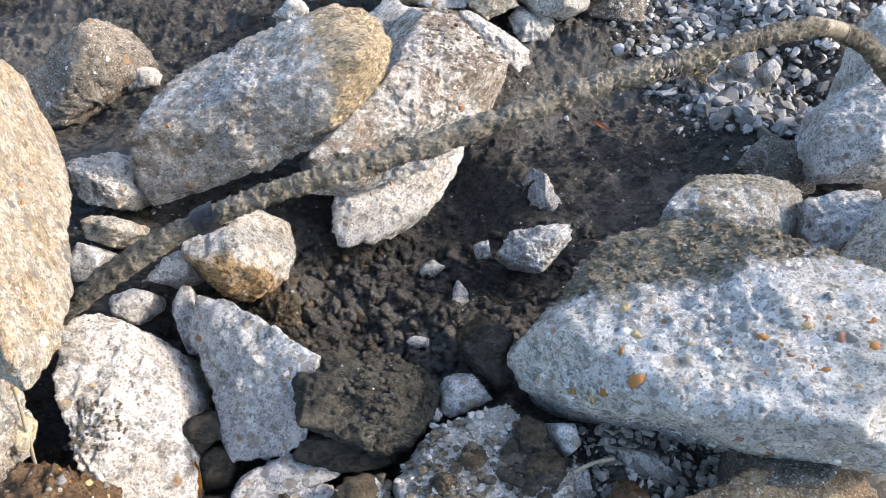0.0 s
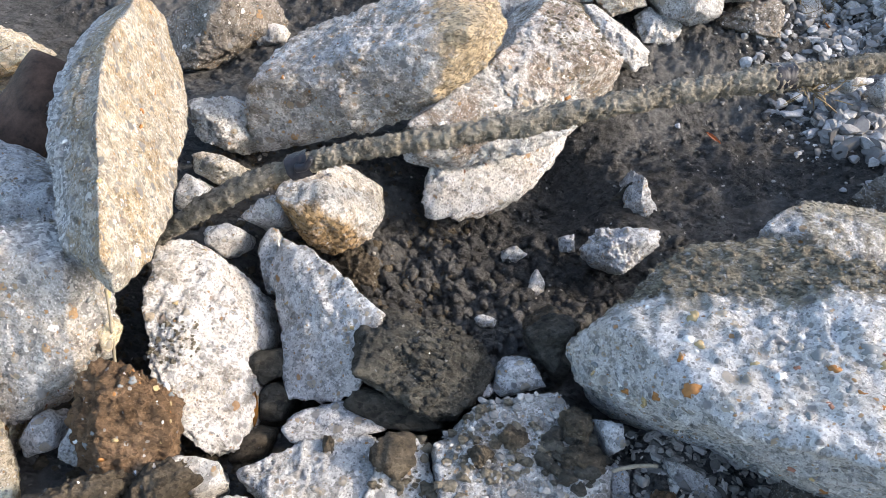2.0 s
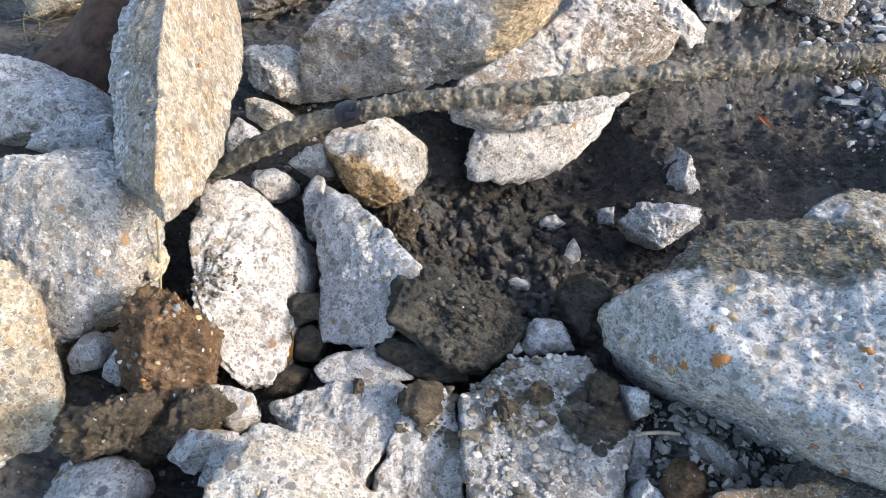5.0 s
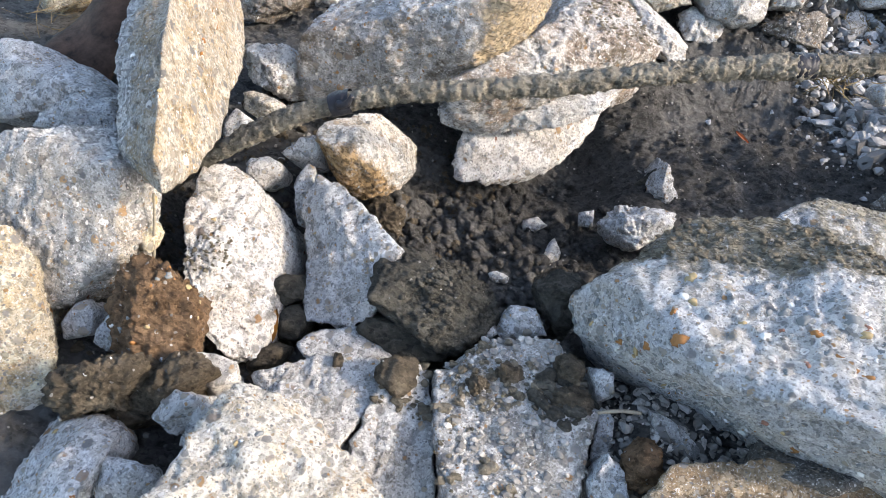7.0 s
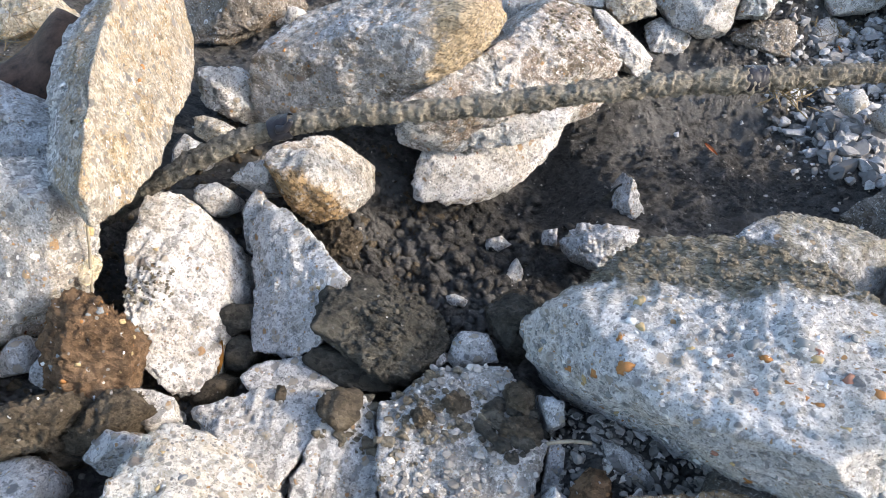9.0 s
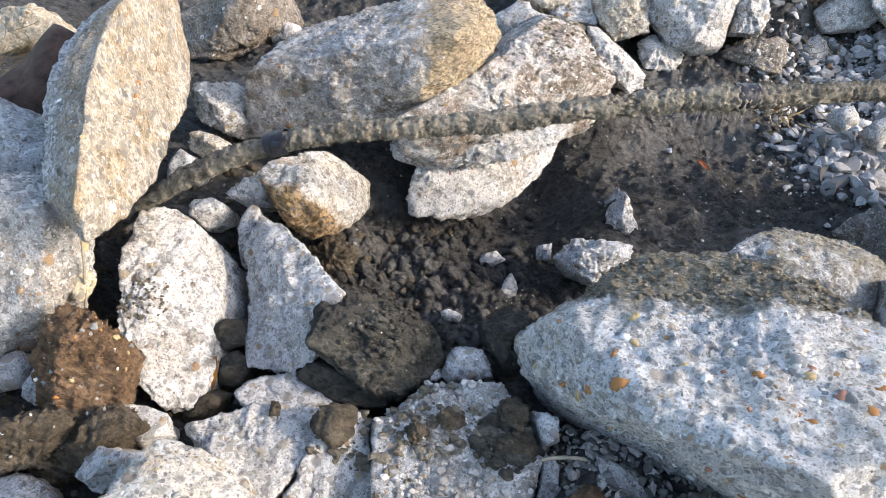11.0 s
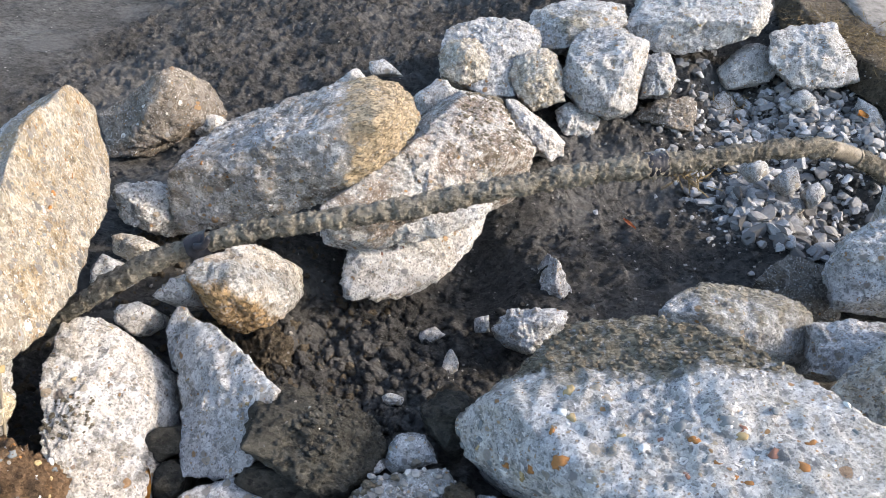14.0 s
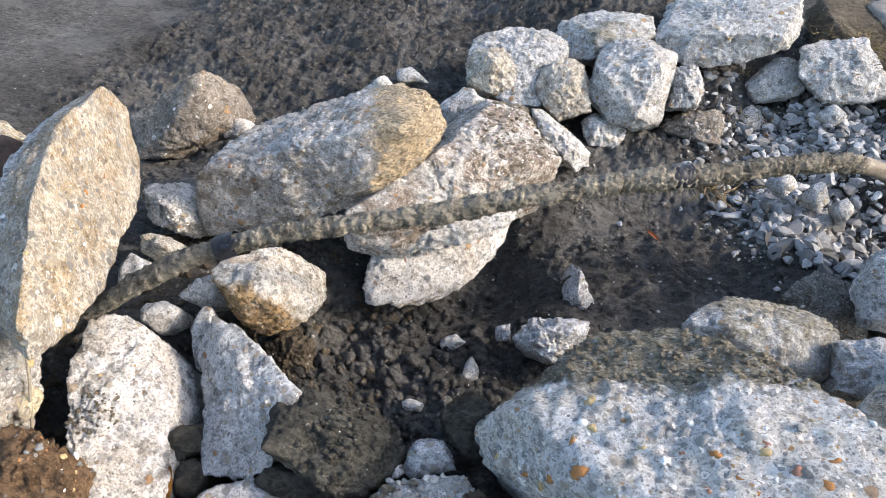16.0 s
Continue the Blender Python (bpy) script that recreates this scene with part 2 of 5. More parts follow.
def earth(name, dark, light, rough=0.85, grit=0.25, relief=1.0, damp=0.0):
    """Soil or clay: lumps, crumbs, small stones and damp smooth patches."""
    n = Nodes(name, rough)
    big, mid, fine = n.noise(4.5, 5), n.noise(34, 6, 0.7), n.noise(190, 5, 0.75)
    col = n.mix(n.ramp(big, [(0.35, 0.0), (0.65, 1.0)]), dark, light)
    # low spots of the bump are darkened: crevice shade put into the colour
    col = n.mix(n.ramp(mid, [(0.35, 0.7), (0.55, 0.0)]), col, tuple(c * 0.55 for c in dark))
    col = n.mix(n.ramp(fine, [(0.55, 0.0), (0.75, 0.6)]), col, tuple(min(1, c * 1.7) for c in light))
    lump, bit = n.chips(60, (0.75, 1.35, 1), 0.014), n.chips(150, (0.75, 1.35, 1))
    col = n.mix(1.0, col, n.ramp(lump, [(0.0, 0.62), (0.4, 0.95), (1.0, 1.0)]), 'MULTIPLY')
    col = n.mix(1.0, col, n.ramp(bit, [(0.0, 0.55), (0.35, 0.95), (1.0, 1.0)]), 'MULTIPLY')
    v = n.cells(70, vector=n.warped(0.01, 50))
    sep = n.t.nodes.new("ShaderNodeSeparateColor")
    n.put(sep.inputs[0], v.outputs["Color"])
    stone = n.math('MULTIPLY', n.math('LESS_THAN', v.outputs["Distance"], 0.22), n.math('LESS_THAN', sep.outputs[0], grit * 0.4))
    col = n.mix(n.math('MULTIPLY', stone, 0.8), col, n.ramp(sep.outputs[1], [(0.0, (0.16, 0.15, 0.14)), (0.6, (0.30, 0.28, 0.25)), (0.95, (0.60, 0.57, 0.53))]))
    height = n.math('ADD', n.math('MULTIPLY', mid, 1.3), n.math('MULTIPLY', fine, 0.7))
    height = n.math('ADD', height, n.math('MULTIPLY', stone, 0.3))
    height = n.math('ADD', height, n.math('ADD', n.math('MULTIPLY', lump, 0.5), n.math('MULTIPLY', bit, 0.35)))
    flat = n.math('MULTIPLY', n.ramp(n.noise(3.6, 5, 0.6), [(0.53, 0.0), (0.59, 1.0)]), 1.0 if damp else 0.0)
    wet = n.ramp(flat, [(0.0, rough), (1.0, rough - damp)])
    col = n.mix(n.math('MULTIPLY', flat, 0.6), col, tuple((d + l) * 0.5 for d, l in zip(dark, light)))
    height = n.math('MULTIPLY', height, n.math('SUBTRACT', 1.0, n.math('MULTIPLY', flat, 0.45)))
    return n.done(col, wet, n.bump(height, 1.0, 0.014 * relief))


M_MUD = earth("mud", (0.080, 0.077, 0.072), (0.165, 0.158, 0.148), 0.88, 0.30, 2.0, 0.05)
M_CLAY = earth("clay", (0.070, 0.065, 0.053), (0.135, 0.126, 0.103), 0.85, 0.1, 1.4)
M_EARTH = earth("earth", (0.10, 0.080, 0.056), (0.19, 0.155, 0.11), 0.95, 0.3, 1.2)
M_SOIL = earth("dry_soil", (0.17, 0.145, 0.105), (0.29, 0.25, 0.185), 0.95, 0.3, 1.0)
M_BROWN = earth("rusty_earth", (0.15, 0.092, 0.05), (0.29, 0.19, 0.115), 0.95, 0.9, 1.4)


def plain(name, colour, rough=0.6, metal=0.0, vary=0.3, scale=30, relief=0.3, other=None):
    n = Nodes(name, rough)
    n.bsdf.inputs["Metallic"].default_value = metal
    g = n.noise(scale, 6, 0.7)
    col = n.mix(n.ramp(g, [(0.35, 0.0), (0.65, 1.0)]), tuple(c * (1 - vary) for c in colour), other or colour)
    return n.done(col, rough, n.bump(n.noise(scale * 6, 4, 0.7), relief, 0.003))


M_CRUST = earth("pipe_mud_crust", (0.20, 0.177, 0.138), (0.37, 0.33, 0.262), 0.95, 0.2, 1.2)
M_PIPE = plain("pipe_bare", (0.13, 0.105, 0.075), 0.55, 0.0, 0.4, 60, 0.3, (0.21, 0.18, 0.14))
M_TAPE = plain("black_strap", (0.025, 0.025, 0.03), 0.35, 0.0, 0.4, 60)
M_RUST = plain("rusted_sheet", (0.045, 0.032, 0.024), 0.75, 0.2, 0.6, 18, 0.5, (0.085, 0.052, 0.036))
M_LEAF = plain("dry_leaf", (0.42, 0.20, 0.05), 0.6, 0.0, 0.35, 90, 0.3)
M_REDLEAF = plain("red_leaf", (0.45, 0.15, 0.06), 0.6, 0.0, 0.3, 90, 0.3)
M_WIRE = plain("pale_stick", (0.27, 0.23, 0.17), 0.7, 0.0, 0.4, 120, 0.3)
M_STRAW = plain("dry_grass", (0.19, 0.145, 0.08), 0.8, 0.0, 0.4, 50, 0.2)
M_BOARD = plain("pale_board", (0.15, 0.138, 0.122), 0.95, 0.0, 0.35, 25, 0.5, (0.22, 0.203, 0.18))


def stones(name, stops, rough=0.8):
    """Loose stones: one colour for each island or object, with grain."""
    n = Nodes(name, rough)
    g = n.t.nodes.new("ShaderNodeNewGeometry").outputs["Random Per Island"]
    col = n.ramp(g, stops)
    col = n.mix(n.ramp(n.noise(120, 5, 0.7), [(0.35, 0.5), (0.6, 0.0)]), col, (0.12, 0.11, 0.10))
    return n.done(col, rough, n.bump(n.noise(160, 5, 0.7), 0.6, 0.004))


M_GRAVEL = stones("gravel", [(0.0, (0.09, 0.087, 0.082)), (0.35, (0.20, 0.198, 0.194)), (0.75, (0.33, 0.33, 0.327)), (1.0, (0.46, 0.455, 0.445))])
M_GRIT = stones("grit", [(0.0, (0.12, 0.115, 0.105)), (0.5, (0.24, 0.225, 0.20)), (0.85, (0.40, 0.37, 0.33)), (1.0, (0.62, 0.58, 0.52))])
M_PEB_O = plain("orange_pebble", (0.30, 0.14, 0.048), 0.6, 0.0, 0.45, 40, 0.2)
M_PEB_R = plain("red_pebble", (0.25, 0.125, 0.085), 0.6, 0.0, 0.35, 40, 0.2)
M_PEB_G = plain("grey_pebble", (0.17, 0.175, 0.17), 0.45, 0.0, 0.3, 40, 0.2)
M_PEB_W = plain("white_pebble", (0.58, 0.57, 0.54), 0.75, 0.0, 0.15, 40, 0.2)
M_PEB_Y = plain("yellow_pebble", (0.33, 0.25, 0.13), 0.6, 0.0, 0.3, 40, 0.2)


# ---- shape helpers ----
def hashed(ix, iy, iz, seed):
    h = (ix * 374761393 + iy * 668265263 + iz * 2147483647 + seed * 1274126177) & 0xFFFFFFFF
    h = ((h ^ (h >> 13)) * 1103515245) & 0xFFFFFFFF
    h = ((h ^ (h >> 15)) * 2654435761) & 0xFFFFFFFF
    return ((h ^ (h >> 16)) & 0xFFFF) / 32767.5 - 1.0


def lattice(p, seed=0):
    """Smooth value noise, about -1 to 1, at the rows of p."""
    p = np.asarray(p, float)
    i = np.floor(p).astype(np.int64)
    f = p - i
    f = f * f * f * (f * (f * 6 - 15) + 10)
    out = np.zeros(len(p))
    for dx in (0, 1):
        for dy in (0, 1):
            for dz in (0, 1):
                w = (f[:, 0] if dx else 1 - f[:, 0]) * (f[:, 1] if dy else 1 - f[:, 1]) * (f[:, 2] if dz else 1 - f[:, 2])
                out += w * hashed(i[:, 0] + dx, i[:, 1] + dy, i[:, 2] + dz, seed)
    return out


def fbm(p, octaves=4, gain=0.5, seed=0, ridged=False):
    total, amp, q = np.zeros(len(p)), 1.0, np.asarray(p, float)
    for k in range(octaves):
        v = lattice(q, seed + 17 * k)
        total += amp * (1 - 2 * np.abs(v) if ridged else v)
        q, amp = q * 2.03 + 7.7, amp * gain
    return total


BALLS = {}


def ball(level):
    """Directions and triangles of an icosphere."""
    if level not in BALLS:
        bm = bmesh.new()
        bmesh.ops.create_icosphere(bm, subdivisions=level, radius=1.0)
        v = np.array([x.co[:] for x in bm.verts])
        f = np.array([[x.index for x in y.verts] for y in bm.faces])
        bm.free()
        BALLS[level] = v / np.linalg.norm(v, axis=1)[:, None], f
    return BALLS[level]


def as_mesh(name, verts, faces, mat, smooth=True):
    me = bpy.data.meshes.new(name)
    verts, faces = np.asarray(verts, float), np.asarray(faces)
    k = faces.shape[1]
    me.vertices.add(len(verts))
    me.vertices.foreach_set("co", verts.ravel())
    me.loops.add(faces.size)
    me.loops.foreach_set("vertex_index", faces.ravel().astype(np.int32))
    me.polygons.add(len(faces))
    me.polygons.foreach_set("loop_start", np.arange(0, faces.size, k, dtype=np.int32))
    me.polygons.foreach_set("use_smooth", np.full(len(faces), smooth))
    me.update(calc_edges=True)
    me.materials.append(mat)
    return me


def hull_planes(points):
    """Outward normals and offsets of the convex hull."""
    bm = bmesh.new()
    for p in points:
        bm.verts.new(p)
    bmesh.ops.convex_hull(bm, input=bm.verts)
    bm.normal_update()
    planes = []
    c = Vector(np.mean(points, 0))
    for f in bm.faces:
        if f.calc_area() > 1e-7:
            n = f.normal.copy()
            if n.dot(f.calc_center_median() - c) < 0:
                n = -n
            planes.append((*n, n.dot(f.calc_center_median())))
    bm.free()
    return np.array(planes)


MADE = [0]
ROCKS = []


def chunk(name, label, category, mat, at, outline, back, back_size, front=None, level=5, rough=1.0, group="", extra=(), chip=0.84):
    """A broken piece: the corners of its broken face, carried to a smaller back outline, with further corners, chipped edges and a rough fracture."""
    MADE[0] += 1
    seed = MADE[0] * 31
    rng = np.random.RandomState(seed)
    o = np.array([(*q, 0.0)[:3] for q in outline])
    rear = o * (back_size, back_size, 0.0) + (np.array(back) if not extra else np.array(back) + (0, 0, min(0.0, o[:, 2].mean())))
    rows = [o, rear]
    if extra:
        rows.append(np.array(extra))
    if front:
        # a few uneven corners stand proud of the outline, so that the faces between them are large and flat
        some = o[rng.permutation(len(o))[:3], :2]
        reach = front[0] * rng.uniform(0.30, 1.15, (len(some), 1))
        rows.append(np.c_[some * reach, front[1] * rng.uniform(0.6, 1.4, len(some))])
    p = np.concatenate(rows)
    c = (p.min(0) + p.max(0)) / 2
    size = np.ptp(p, axis=0) / 2
    planes = hull_planes([tuple(x) for x in p])
    girth = float(np.sort(size)[:2].mean())
    far = (p - c) @ planes[:, :3].T
    # chipped corners: a few cuts just inside the hull
    cuts = []
    small = girth < 0.05
    for _ in range(6 if small else 5 + level):
        n = rng.normal(size=3)
        n /= np.linalg.norm(n)
        reach = ((p - c) @ n).max()
        cuts.append((*n, reach * (rng.uniform(0.72, 0.96) if small and chip < 0.9 else rng.uniform(chip, 0.995))))
    cuts = np.array(cuts)
    d, f = ball(min(level, 7 if girth > 0.12 else 6))
    d = d * np.maximum(size, 0.25 * size.max())
    d = d / np.linalg.norm(d, axis=1)[:, None]
    den = d @ planes[:, :3].T
    off = planes[:, 3] - planes[:, :3] @ c
    r = np.where(den > 1e-6, off / np.maximum(den, 1e-6), 1e9)
    den2 = d @ cuts[:, :3].T
    r2 = np.where(den2 > 1e-6, cuts[:, 3] / np.maximum(den2, 1e-6), 1e9)
    r = np.concatenate([r, r2], 1)
    low = r.min(1)[:, None]
    k = 260.0
    soft = low[:, 0] * (1 - np.log(np.exp(-k * (r / low - 1)).sum(1)) / k * 0.8)
    v = d * soft[:, None]
    amp = min(girth, 0.16) * 0.045 * rough
    w = v + rng.uniform(-50, 50, 3)
    scale = 1 / max(girth, 0.015)
    bumps = fbm(w * scale * 1.5, 3, 0.5, seed) * amp
    if girth > 0.012:
        big = min(1.0, girth / 0.06)
        # ledges of the fracture, then aggregate knobs, pits and grain
        t = fbm(w * 9 / big, 3, 0.5, seed + 3) * 2.2
        step = np.floor(t)
        bumps += (step + np.clip((t - step) * 4 - 1.5, 0, 1)) * 0.0042 * rough * big
        bumps += fbm(w * 26, 4, 0.62, seed + 5, True) * 0.0042 * rough * big
        bumps += np.maximum(0, lattice(w * 95, seed + 7) - 0.10) * 0.0024 * rough * big
        bumps -= np.maximum(0, lattice(w * 120, seed + 8) - 0.20) * 0.0030 * rough * big
    if level >= 6:
        bumps += fbm(w * 150, 2, 0.6, seed + 9) * 0.0024 * rough
    if rough >= 1.3:
        bumps += np.maximum(0, fbm(w * 48, 3, 0.6, seed + 11, True)) * 0.0045 * min(1.0, girth / 0.03)
    v = v * (1 + bumps / np.maximum(soft, 0.01))[:, None] + c
    ob = new(name, as_mesh(name, v, f, mat))
    ob.matrix_world = pose(*at)
    tagged(ob, label, category, group)
    ROCKS.append(ob)
    return ob


def part(name, me, parent, at=None, label=""):
    ob = new(name, me)
    ob.parent = parent
    if at is not None:
        ob.matrix_basis = at
    return tagged(ob, label)


# ---- ground ----
HOLLOW = [(-0.19, 0.10, -0.09), (0.00, 0.20, -0.085), (0.06, 0.09, -0.075), (0.00, 0.40, -0.10), (-0.31, 0.00, -0.035), (0.31, 0.38, -0.005),
          (0.36, 0.52, 0.05), (0.61, 0.60, 0.03), (0.69, 0.74, 0.09), (0.48, 0.66, 0.06), (-0.70, 0.15, 0.09), (-0.65, 0.00, 0.09),
          (-0.95, -0.20, 0.10), (-0.60, -0.20, 0.03), (-0.40, -0.30, -0.05), (-0.20, -0.40, -0.02), (0.10, -0.30, 0.03), (0.34, -0.45, 0.115),
          (0.60, -0.40, 0.10), (0.30, -0.10, -0.02), (0.90, 0.20, 0.02), (-0.60, -0.70, -0.01), (-0.20, -0.75, -0.02), (0.20, -0.62, 0.04),
          (-0.90, -0.60, -0.02), (0.50, 0.20, 0.00), (-0.45, 0.10, 0.02), (0.05, -0.05, -0.04), (-1.14, 0.03, 0.17)]
BANK = [(0.43, 0.93, 0.215), (0.29, 0.95, 0.19), (0.59, 1.08, 0.21), (0.76, 1.22, 0.20), (0.85, 0.85, 0.14), (1.05, 0.80, 0.07), (1.11, 1.10, 0.27),
        (1.06, 1.30, 0.32), (0.67, 1.30, 0.33), (0.15, 0.83, 0.20), (-0.04, 0.95, 0.24), (0.20, 1.25, 0.28), (-0.30, 0.80, 0.22), (-0.40, 0.40, 0.08),
        (-0.78, 0.68, 0.11), (-1.00, 0.60, 0.05), (-0.87, 1.20, 0.17), (-1.50, 1.30, 0.06), (-0.55, 1.50, 0.22), (-1.80, 1.60, 0.02),
        (1.30, 1.60, 0.38), (0.30, 1.90, 0.40), (-1.40, 0.35, 0.04), (1.20, 0.45, 0.05), (-1.2, 2.4, 0.2), (1.6, 2.4, 0.45)]
LEVELS = np.array(HOLLOW + BANK)


def lie(x, y):
    """The smooth height of the ground."""
    x, y = np.asarray(x, float), np.asarray(y, float)
    d = (x[..., None] - LEVELS[:, 0]) ** 2 + (y[..., None] - LEVELS[:, 1]) ** 2
    w = 1 / (d + 0.0064) ** 2
    far = 0.004
    return ((w * LEVELS[:, 2]).sum(-1) + far * 0.12) / (w.sum(-1) + far)


def soil(x, y):
    """The height of the ground with its lumps, ruts and crumbs."""
    q = np.c_[x, y, np.zeros(len(x))]
    near = lie(x, y)
    pit = np.exp(-((x + 0.10) ** 2 / 0.22 ** 2 + (y + 0.02) ** 2 / 0.24 ** 2))
    strip = np.exp(-((x - 0.45) ** 2 / 0.30 ** 2 + (y - 0.52) ** 2 / 0.22 ** 2))
    beyond = 1 / (1 + np.exp(np.clip(-(y - 0.75) / 0.08, -40, 40)))
    lumps = fbm(q * 7, 3, 0.5, 3) * (0.012 + 0.014 * pit) + np.maximum(0, fbm(q * 15, 3, 0.6, 7)) * 0.014 * (0.35 + pit)
    crumbs = (np.maximum(0, fbm(q * 26, 4, 0.6, 11, True)) * 0.006) * (0.6 + 2.2 * pit + 1.5 * beyond - 0.3 * strip)
    fine = fbm(q * np.array([45, 95, 1]), 3, 0.6, 23) * (0.0036 + 0.003 * pit + 0.004 * strip + 0.003 * beyond)
    smear = np.sin((y - 0.30 * x) * 120 + 3 * fbm(q * 6, 2, 0.5, 31)) * 0.0045 * beyond * np.maximum(0, fbm(q * 5, 2, 0.5, 37) + 0.2)
    torn = np.maximum(0, fbm(q * np.array([16, 42, 1]), 4, 0.62, 61, True)) * 0.0075 * np.clip(strip + 0.6 * beyond, 0, 1)
    drag = np.sin((x + 0.25 * y) * 60 + 2 * fbm(q * 5, 2, 0.5, 41)) * 0.004 * strip
    edge = np.exp(-(np.maximum(0, np.abs(x) - 1.45) + np.maximum(0, np.abs(y - 0.5) - 1.4)) / 0.12)
    return near + (lumps + crumbs + fine + smear + drag + torn) * edge + fbm(q * 0.7, 2, 0.5, 51) * 0.05 * (1 - edge)


def graded(lo, hi, step, reach):
    """Even steps from lo to hi, and growing ones out to the horizon."""
    inner = list(np.arange(lo, hi, step))
    grow, s = [], step
    while s < reach:
        s *= 1.22
        grow.append(s)
    total = np.cumsum(grow)
    return np.array([*(lo - total[::-1]), *inner, *(inner[-1] + total)])


gx, gy = graded(-1.5, 1.5, 0.0055, 60), graded(-0.95, 1.95, 0.0055, 60)
xx, yy = np.meshgrid(gx, gy)
zz = soil(xx.ravel(), yy.ravel())
nx, ny = len(gx), len(gy)
idx = np.arange(nx * ny).reshape(ny, nx)
quads = np.stack([idx[:-1, :-1], idx[:-1, 1:], idx[1:, 1:], idx[1:, :-1]], -1).reshape(-1, 4)
ground = new("ground", as_mesh("ground", np.c_[xx.ravel(), yy.ravel(), zz], quads, M_MUD))
tagged(ground, "dark wet churned mud with lumps and dried crust", "ground", kind="structure")


def scatter(name, label, category, mat, count, where, size, seed, level=2, sink=0.35, flat=0.75):
    """Many loose bits lying on the ground, as one object."""
    rng = np.random.RandomState(seed)
    d, f = ball(level)
    shapes = []
    for k in range(24):
        v = d * (1 + 0.30 * lattice(d * 1.3 + rng.uniform(-90, 90, 3), k))[:, None]
        soft = mat is M_MUD or mat is M_EARTH
        for _ in range(7 if soft else 10):
            n = rng.normal(size=3)
            n /= np.linalg.norm(n)
            v = v - np.maximum(0, v @ n - (rng.uniform(0.42, 0.85) if soft else rng.uniform(0.35, 0.75)))[:, None] * n
        if soft:
            v = v * (1 + 0.22 * lattice(v * 3.1 + rng.uniform(-90, 90, 3), k))[:, None]
        shapes.append(v)
    spots = np.array([where(rng) for _ in range(count)])
    heights = soil(spots[:, 0], spots[:, 1])
    verts, faces = [], []
    for k, ((x, y), z) in enumerate(zip(spots, heights)):
        s = size(rng)
        v = shapes[rng.randint(24)] * s * np.array([rng.uniform(0.8, 1.3), rng.uniform(0.7, 1.0), flat * rng.uniform(0.7, 1.1)])
        m = np.array(Euler((rng.uniform(-0.6, 0.6), rng.uniform(-0.6, 0.6), rng.uniform(0, 6.3))).to_matrix())
        verts.append(v @ m.T + np.array([x, y, z + s * flat * (1 - 2 * sink) * 0.6]))
        faces.append(f + k * len(d))
    ob = new(name, as_mesh(name, np.concatenate(verts), np.concatenate(faces), mat, mat is M_MUD or mat is M_EARTH))
    return tagged(ob, label, category, kind="stuff")


def strewn(words, name, label, category, mat, count, size, seed, test=lambda c: True):
    """Many bits lying on the upper side of a block, as one object."""
    rng = np.random.RandomState(seed)
    ob = [r for r in ROCKS if words in r["label"]][0]
    n = len(ob.data.vertices)
    co, no = np.empty(n * 3), np.empty(n * 3)
    ob.data.vertices.foreach_get("co", co)
    ob.data.vertices.foreach_get("normal", no)
    m = np.array(ob.matrix_world)
    local = co.reshape(-1, 3)
    at, up = local @ m[:3, :3].T + m[:3, 3], no.reshape(-1, 3) @ m[:3, :3].T
    pool = [k for k in np.flatnonzero(up[:, 2] > 0.6) if test(local[k])]
    d, f = ball(2)
    verts, faces = [], []
    for i, k in enumerate(rng.choice(pool, count)):
        v = d * (1 + 0.35 * lattice(d * 1.5 + rng.uniform(-90, 90, 3), i))[:, None]
        for _ in range(5):
            way = rng.normal(size=3)
            way /= np.linalg.norm(way)
            v = v - np.maximum(0, v @ way - rng.uniform(0.4, 0.8))[:, None] * way
        s = size(rng)
        verts.append(v * s * np.array([1.2, 1.0, 0.7]) + at[k] + up[k] * s * 0.25)
        faces.append(f + i * len(d))
    ob = new(name, as_mesh(name, np.concatenate(verts), np.concatenate(faces), mat, False))
    return tagged(ob, label, category, kind="stuff")


def spot(cx, cy, rx, ry):
    return lambda rng: (cx + rng.normal() * rx, cy + rng.normal() * ry)


def box(x0, x1, y0, y1):
    return lambda rng: (rng.uniform(x0, x1), rng.uniform(y0, y1))


def sized(lo, hi, power=2.0):
    return lambda rng: lo + (hi - lo) * rng.uniform() ** power


# ---- broken concrete and clods ----
chunk('concrete_block', 'large grey concrete block with orange pebbles and a muddy top', 'concrete', M_R, (0.411, -0.311, 0.344, 2.3, -19.1, 0.0), [(-0.342, 0.031, -0.051), (-0.224, 0.103, 0.011), (-0.115, 0.214), (0.026, 0.239), (0.188, 0.150), (0.255, 0.046), (0.371, -0.086), (0.230, -0.240, -0.138), (0.115, -0.213, -0.115), (-0.009, -0.152, -0.101), (-0.118, -0.094, -0.097), (-0.229, -0.063, -0.092), (-0.316, -0.014, -0.085)], (-0.028, 0.052, -0.220), 0.80, extra=[(-0.294, 0.039, 0.001), (-0.222, 0.001, 0.036), (-0.138, -0.083, 0.031), (-0.113, -0.128, 0.017), (-0.048, -0.173, 0.004), (0.041, -0.204, 0.013), (0.133, -0.235, 0.023), (0.019, 0.044, 0.021)], level=8, chip=0.97)
